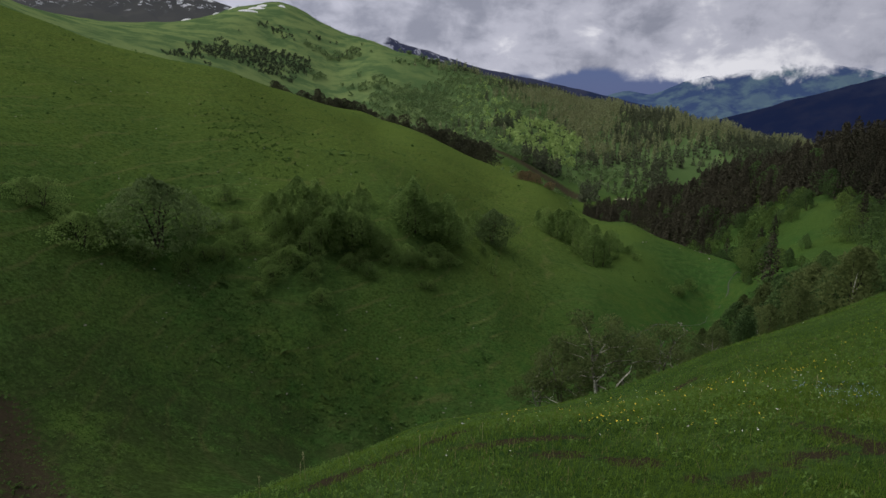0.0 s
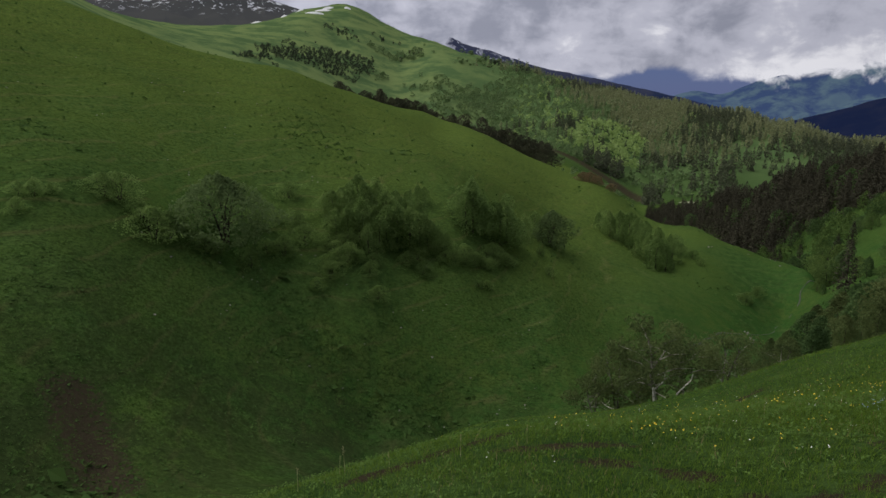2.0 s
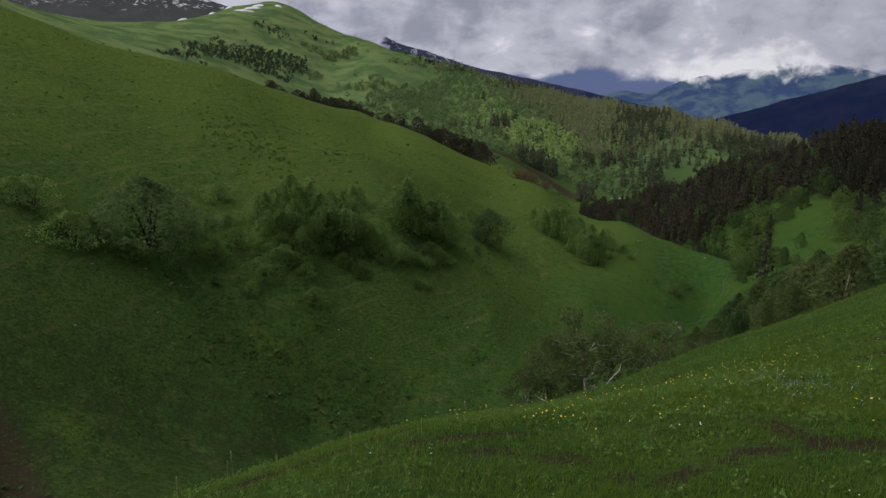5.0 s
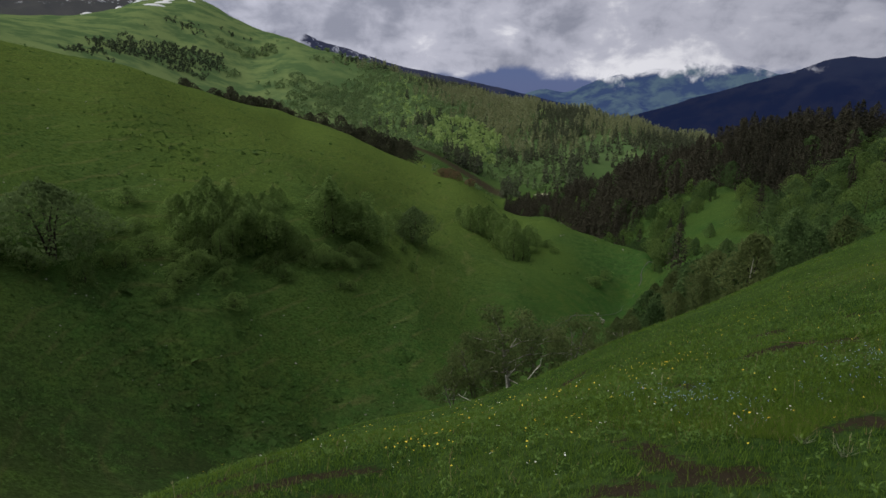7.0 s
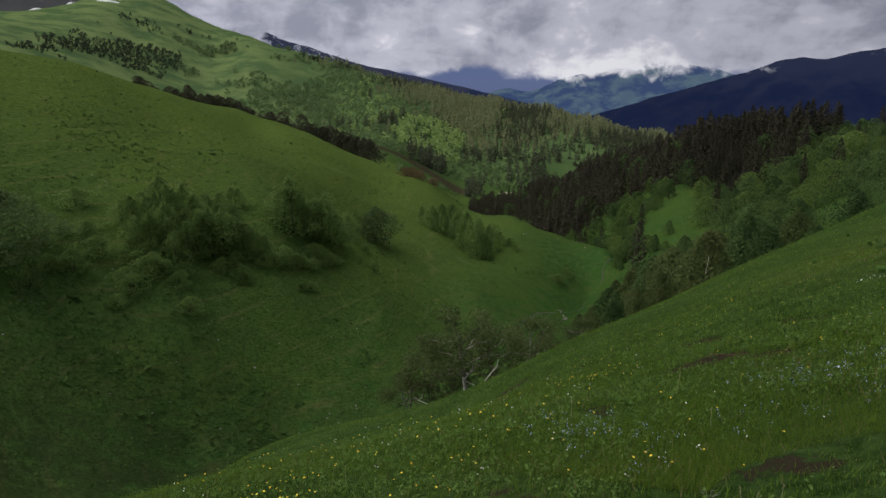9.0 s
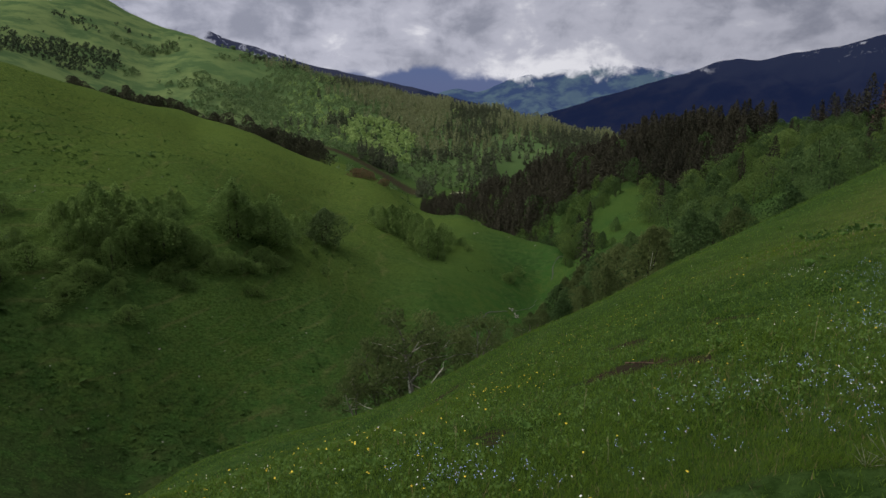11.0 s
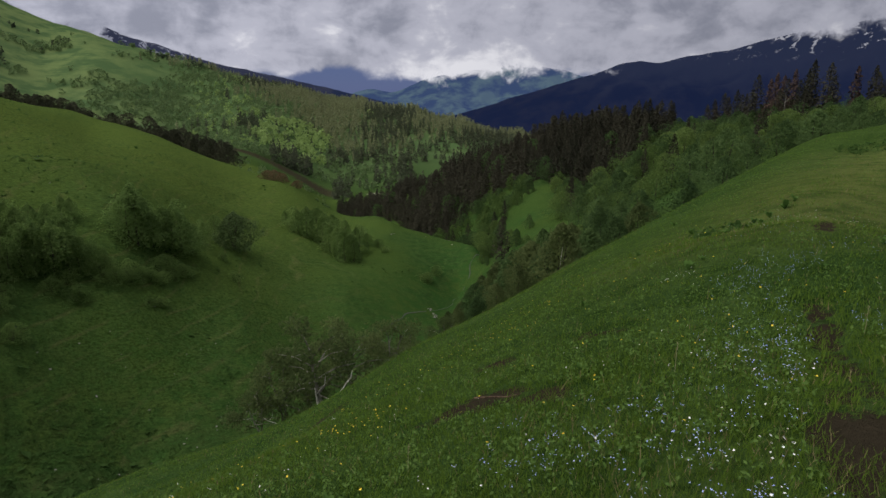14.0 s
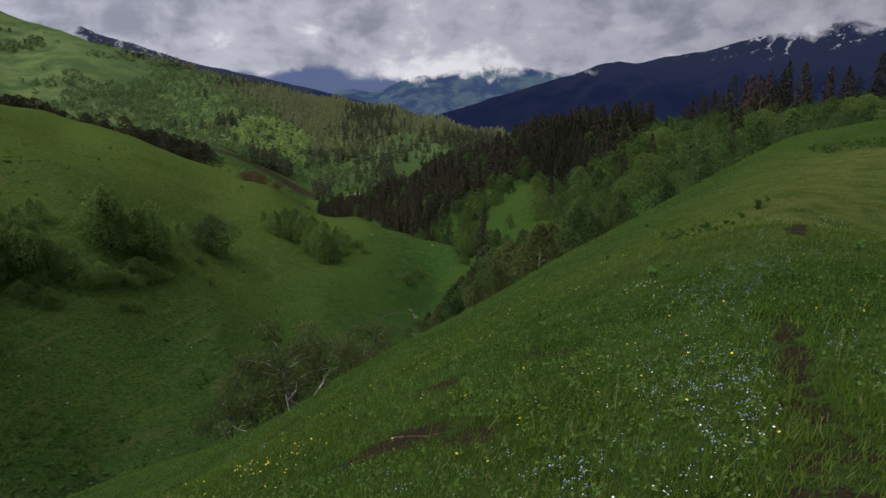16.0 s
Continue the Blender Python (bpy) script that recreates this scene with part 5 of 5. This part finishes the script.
dead_branch("fallen_stick", 40.6, 8.45, [(-0.17, -0.02, 0.03), (-0.05, 0, 0.05), (0.07, 0.02, 0.06), (0.16, 0.05, 0.09)], 0.008, BROWN_WOOD, "thin brown stick lying in the grass")


def make_stone_material():
    m, n, bsdf = surface("pale_stone", 0.9, 0.2)
    at = n.add("ShaderNodeNewGeometry").outputs["Position"]
    f, g = n.noise(at, 3.0, 5.0, 0.65), n.noise(at, 22.0, 4.0, 0.6)
    finish(n, bsdf, n.mix(n.ramp(f, 0.35, 0.65), rgb(0.16, 0.15, 0.13), n.mix(g, rgb(0.22, 0.21, 0.18), rgb(0.34, 0.33, 0.29))), g, 0.5, 0.03)
    return m


STONE = make_stone_material()


def stone_mesh(seed):
    rng = np.random.default_rng(seed)
    bm = bmesh.new()
    bmesh.ops.create_icosphere(bm, subdivisions=2, radius=0.5)
    axis = rng.normal(size=(7, 3))
    axis /= np.linalg.norm(axis, axis=1, keepdims=True)
    cut = rng.uniform(0.26, 0.42, 7)
    for v in bm.verts:
        p = np.array(v.co)
        for ax, c in zip(axis, cut):
            over = p @ ax - c
            if over > 0:
                p = p - ax * over
        v.co = p * (1.0, 0.8, 0.62)
    me = bpy.data.meshes.new("stone")
    bm.to_mesh(me)
    bm.free()
    me.materials.append(STONE)
    return me


def build_stones():
    rng = np.random.default_rng(61)
    meshes = [stone_mesh(70 + k) for k in range(5)]
    spots = [(rng.uniform(-32, 4), rng.uniform(78, 112), rng.uniform(0.15, 0.42)) for k in range(70)]
    spots += [(22.2 + rng.normal() * 0.25, 150 + rng.normal() * 3, rng.uniform(0.4, 0.9)) for k in range(10)]
    spots += [(rng.uniform(-44, -8), rng.uniform(115, 190), rng.uniform(0.2, 0.5)) for k in range(40)]
    spots += [(rng.uniform(18, 24), rng.uniform(205, 240), rng.uniform(0.3, 0.8)) for k in range(14)]
    for k, (b, d, s) in enumerate(spots):
        x, y, z = spot(b, d)
        ob = new("stone", meshes[k % 5])
        ob.matrix_world = pose(x, y, z + s * 0.08, rng.uniform(-15, 15), rng.uniform(-15, 15), rng.uniform(0, 360)) @ Matrix.Scale(s, 4)
        tagged(ob, "pale grey weathered stone in the grass" if k < 70 or k > 80 else "pale wet stone in the stream bed", "stone", "stones on the slope" if k < 70 or k > 80 else "stones in the stream")


build_stones()


def build_stream():
    m, n, bsdf = surface("stream_water", 0.5, 0.2)
    at = n.add("ShaderNodeNewGeometry").outputs["Position"]
    f = n.noise(at, 1.5, 4.0, 0.6)
    finish(n, bsdf, n.mix(f, rgb(0.015, 0.018, 0.014), rgb(0.05, 0.05, 0.04)), n.noise(at, 6.0, 3.0, 0.6), 0.4, 0.05)
    knots = np.array([(11, 100), (14, 106), (22, 152), (24.8, 175), (27, 212), (25.4, 255), (24, 290)], float)
    t = np.linspace(0, len(knots) - 1, 160)
    x, y = polar(np.interp(t, np.arange(len(knots)), knots[:, 0]), np.interp(t, np.arange(len(knots)), knots[:, 1]))
    x, y = x + waves(x, y, 9.0, 33, 2) * 2.0, y + waves(x, y, 9.0, 34, 2) * 2.0
    dx, dy = np.gradient(x), np.gradient(y)
    ln = np.hypot(dx, dy)
    nx, ny = -dy / ln, dx / ln
    w = 0.17 + 0.12 * waves(x, y, 6.0, 35, 2)
    rows = []
    for off in (-1, -0.4, 0.4, 1):
        px, py = x + nx * w * off, y + ny * w * off
        rows.append(np.stack([px, py, ground_height(px, py) + (0.05 if abs(off) < 1 else -0.05)], 1))
    ob = mesh_object("water_stream", np.vstack(rows), grid_faces(4, len(t)), m)
    tagged(ob, "narrow dark mountain brook in the valley bottom", "stream", kind="structure")


build_stream()


# ---- dry stalks, silvery twigs and broad leaves in the turf ----
STALK = make_leaf_material("dry_stalk", rgb(0.20, 0.19, 0.09), rgb(0.36, 0.34, 0.20), 0.2)
SILVER_TWIG = make_bark_material("silver_twig", rgb(0.09, 0.11, 0.06), rgb(0.24, 0.26, 0.17), 60.0)
DOCK = make_leaf_material("dock_leaf", rgb(0.032, 0.085, 0.014), rgb(0.105, 0.190, 0.045), 0.35)


def seed_stalk(seed):
    """A thin dry grass stem, one unit high, with a loose seed head."""
    rng = np.random.default_rng(seed)
    stem, head = Soup(), Soup()
    bow = rng.normal(size=2) * 0.06
    stem.tube([(0, 0, -0.05), (bow[0] * 0.3, bow[1] * 0.3, 0.4), (bow[0], bow[1], 0.8), (bow[0] * 1.8, bow[1] * 1.8, 1.0)], [0.010, 0.008, 0.006, 0.003], 4)
    f = rng.uniform(0.72, 1.02, 26)
    at = np.stack([bow[0] * f * 1.6 + rng.normal(size=26) * 0.018, bow[1] * f * 1.6 + rng.normal(size=26) * 0.018, f], 1)
    head.leaves(at, rng.normal(size=(26, 3)), 0.05, 0.4, rng=rng)
    return stem.mesh("stem", [STALK], True), head.mesh("seed_head", [STALK])


def build_stalks():
    group = "dry stalks in the grass"
    models = []
    for k in range(3):
        root = new("grass_stalk")
        stem, head = seed_stalk(410 + k)
        part("stem", stem, root)
        part("seed_head", head, root)
        models.append(tagged(root, "thin dry grass stalk with a seed head", "grass stalk", group))
    places = [(-14.0, 5.3, 0.29), (-14.5, 5.25, 0.20), (-2.4, 4.9, 0.23), (-18.5, 4.9, 0.22), (-9.5, 5.0, 0.16), (4.0, 5.2, 0.18), (24.2, 6.0, 0.15), (45.4, 5.0, 0.14), (44.6, 5.1, 0.11), (46.2, 5.15, 0.12)]
    places += [(51.9, 6.3, 0.16), (52.7, 6.4, 0.17), (33.0, 6.6, 0.17), (38.5, 7.4, 0.18), (48.5, 8.2, 0.18), (55.0, 9.2, 0.2), (41.5, 6.3, 0.15), (20.0, 5.6, 0.15)]
    for k, (b, d, h) in enumerate(places):
        plant(models, k, b, d, h, 1.0, 0.0)
    drop_models(models)


def build_twigs():
    """Low sprawling silvery stems, forked near the ground."""
    for k, (b, d, size) in enumerate([(51.9, 6.25, 0.12), (52.6, 6.3, 0.10), (51.2, 6.2, 0.09), (45.2, 5.0, 0.11), (43.0, 5.2, 0.08)]):
        rng = np.random.default_rng(430 + k)
        x, y, z = spot(b, d)
        root = new("silvery_subshrub")
        root.location = (x, y, z)
        for j in range(9):
            a = j * 0.7 + rng.uniform(-0.3, 0.3)
            out, up = size * rng.uniform(0.4, 0.9), size * rng.uniform(0.35, 0.9)
            way = np.array([math.cos(a), math.sin(a), 0])
            tip = way * out + np.array([0, 0, up])
            fork = way * out * 0.55 + np.array([0, 0, up * 0.5])
            side = np.array([-way[1], way[0], 0]) * size * rng.uniform(-0.3, 0.3)
            twig = Soup()
            twig.tube([(0, 0, -0.01), fork, tip], [0.0016, 0.0013, 0.0007], 4)
            twig.tube([fork, fork * 0.5 + tip * 0.5 + side], [0.0011, 0.0006], 4)
            part("twig", twig.mesh("twig", [SILVER_TWIG], True), root)
        tagged(root, "low sprawling silvery dry twigs in the grass", "subshrub", "silvery twigs in the turf")


def build_docks():
    """Rosettes of broad upright leaves standing out of the turf."""
    leaf = Soup()
    t = np.linspace(0, 1, 6)
    wide = 0.26 * np.sin(np.pi * np.clip(t * 0.92 + 0.06, 0, 1)) ** 0.8
    rise, out = 0.75 * np.sin(t * 1.9), 0.95 * t
    left, mid, right = np.stack([out, -wide, rise + 0.05], 1), np.stack([out, 0 * t, rise], 1), np.stack([out, wide, rise + 0.05], 1)
    leaf.add(np.vstack([left, mid, right]), grid_faces(3, 6))
    mesh = leaf.mesh("leaf", [DOCK], True)
    rng = np.random.default_rng(450)
    places = [(47.2, 12.5, 0.17), (51.4, 21.4, 0.34), (50.6, 20.6, 0.28), (49.8, 20.0, 0.24), (51.9, 22.3, 0.26), (47.8, 12.9, 0.11), (50.2, 19.2, 0.2), (33.5, 7.6, 0.08), (28.0, 6.6, 0.08), (36.0, 7.0, 0.09)]
    places += [(44.0, 8.8, 0.09), (41.5, 12.5, 0.12), (39.5, 16.0, 0.15), (46.0, 22.0, 0.22), (44.5, 26.0, 0.24), (53.5, 11.5, 0.10), (56.0, 13.0, 0.12), (18.0, 6.5, 0.07), (48.5, 15.5, 0.13), (43.0, 18.5, 0.16)]
    for b, d, size in places:
        x, y, z = spot(b, d)
        root = new("broad_leaved_herb")
        root.matrix_world = pose(x, y, z - 0.005, 0, 0, rng.uniform(0, 360))
        for k in range(7):
            ob = part("leaf", mesh, root)
            s = size * rng.uniform(0.42, 0.72)
            ob.matrix_local = pose(0, 0, 0, rng.uniform(-12, 12), rng.uniform(-25, 15), k * 51 + rng.uniform(-15, 15)) @ Matrix.Scale(s, 4)
        tagged(root, "fresh green broad-leaved herb standing in the turf", "herb", "broad-leaved herbs on the spur")


build_stalks()
build_twigs()
build_docks()
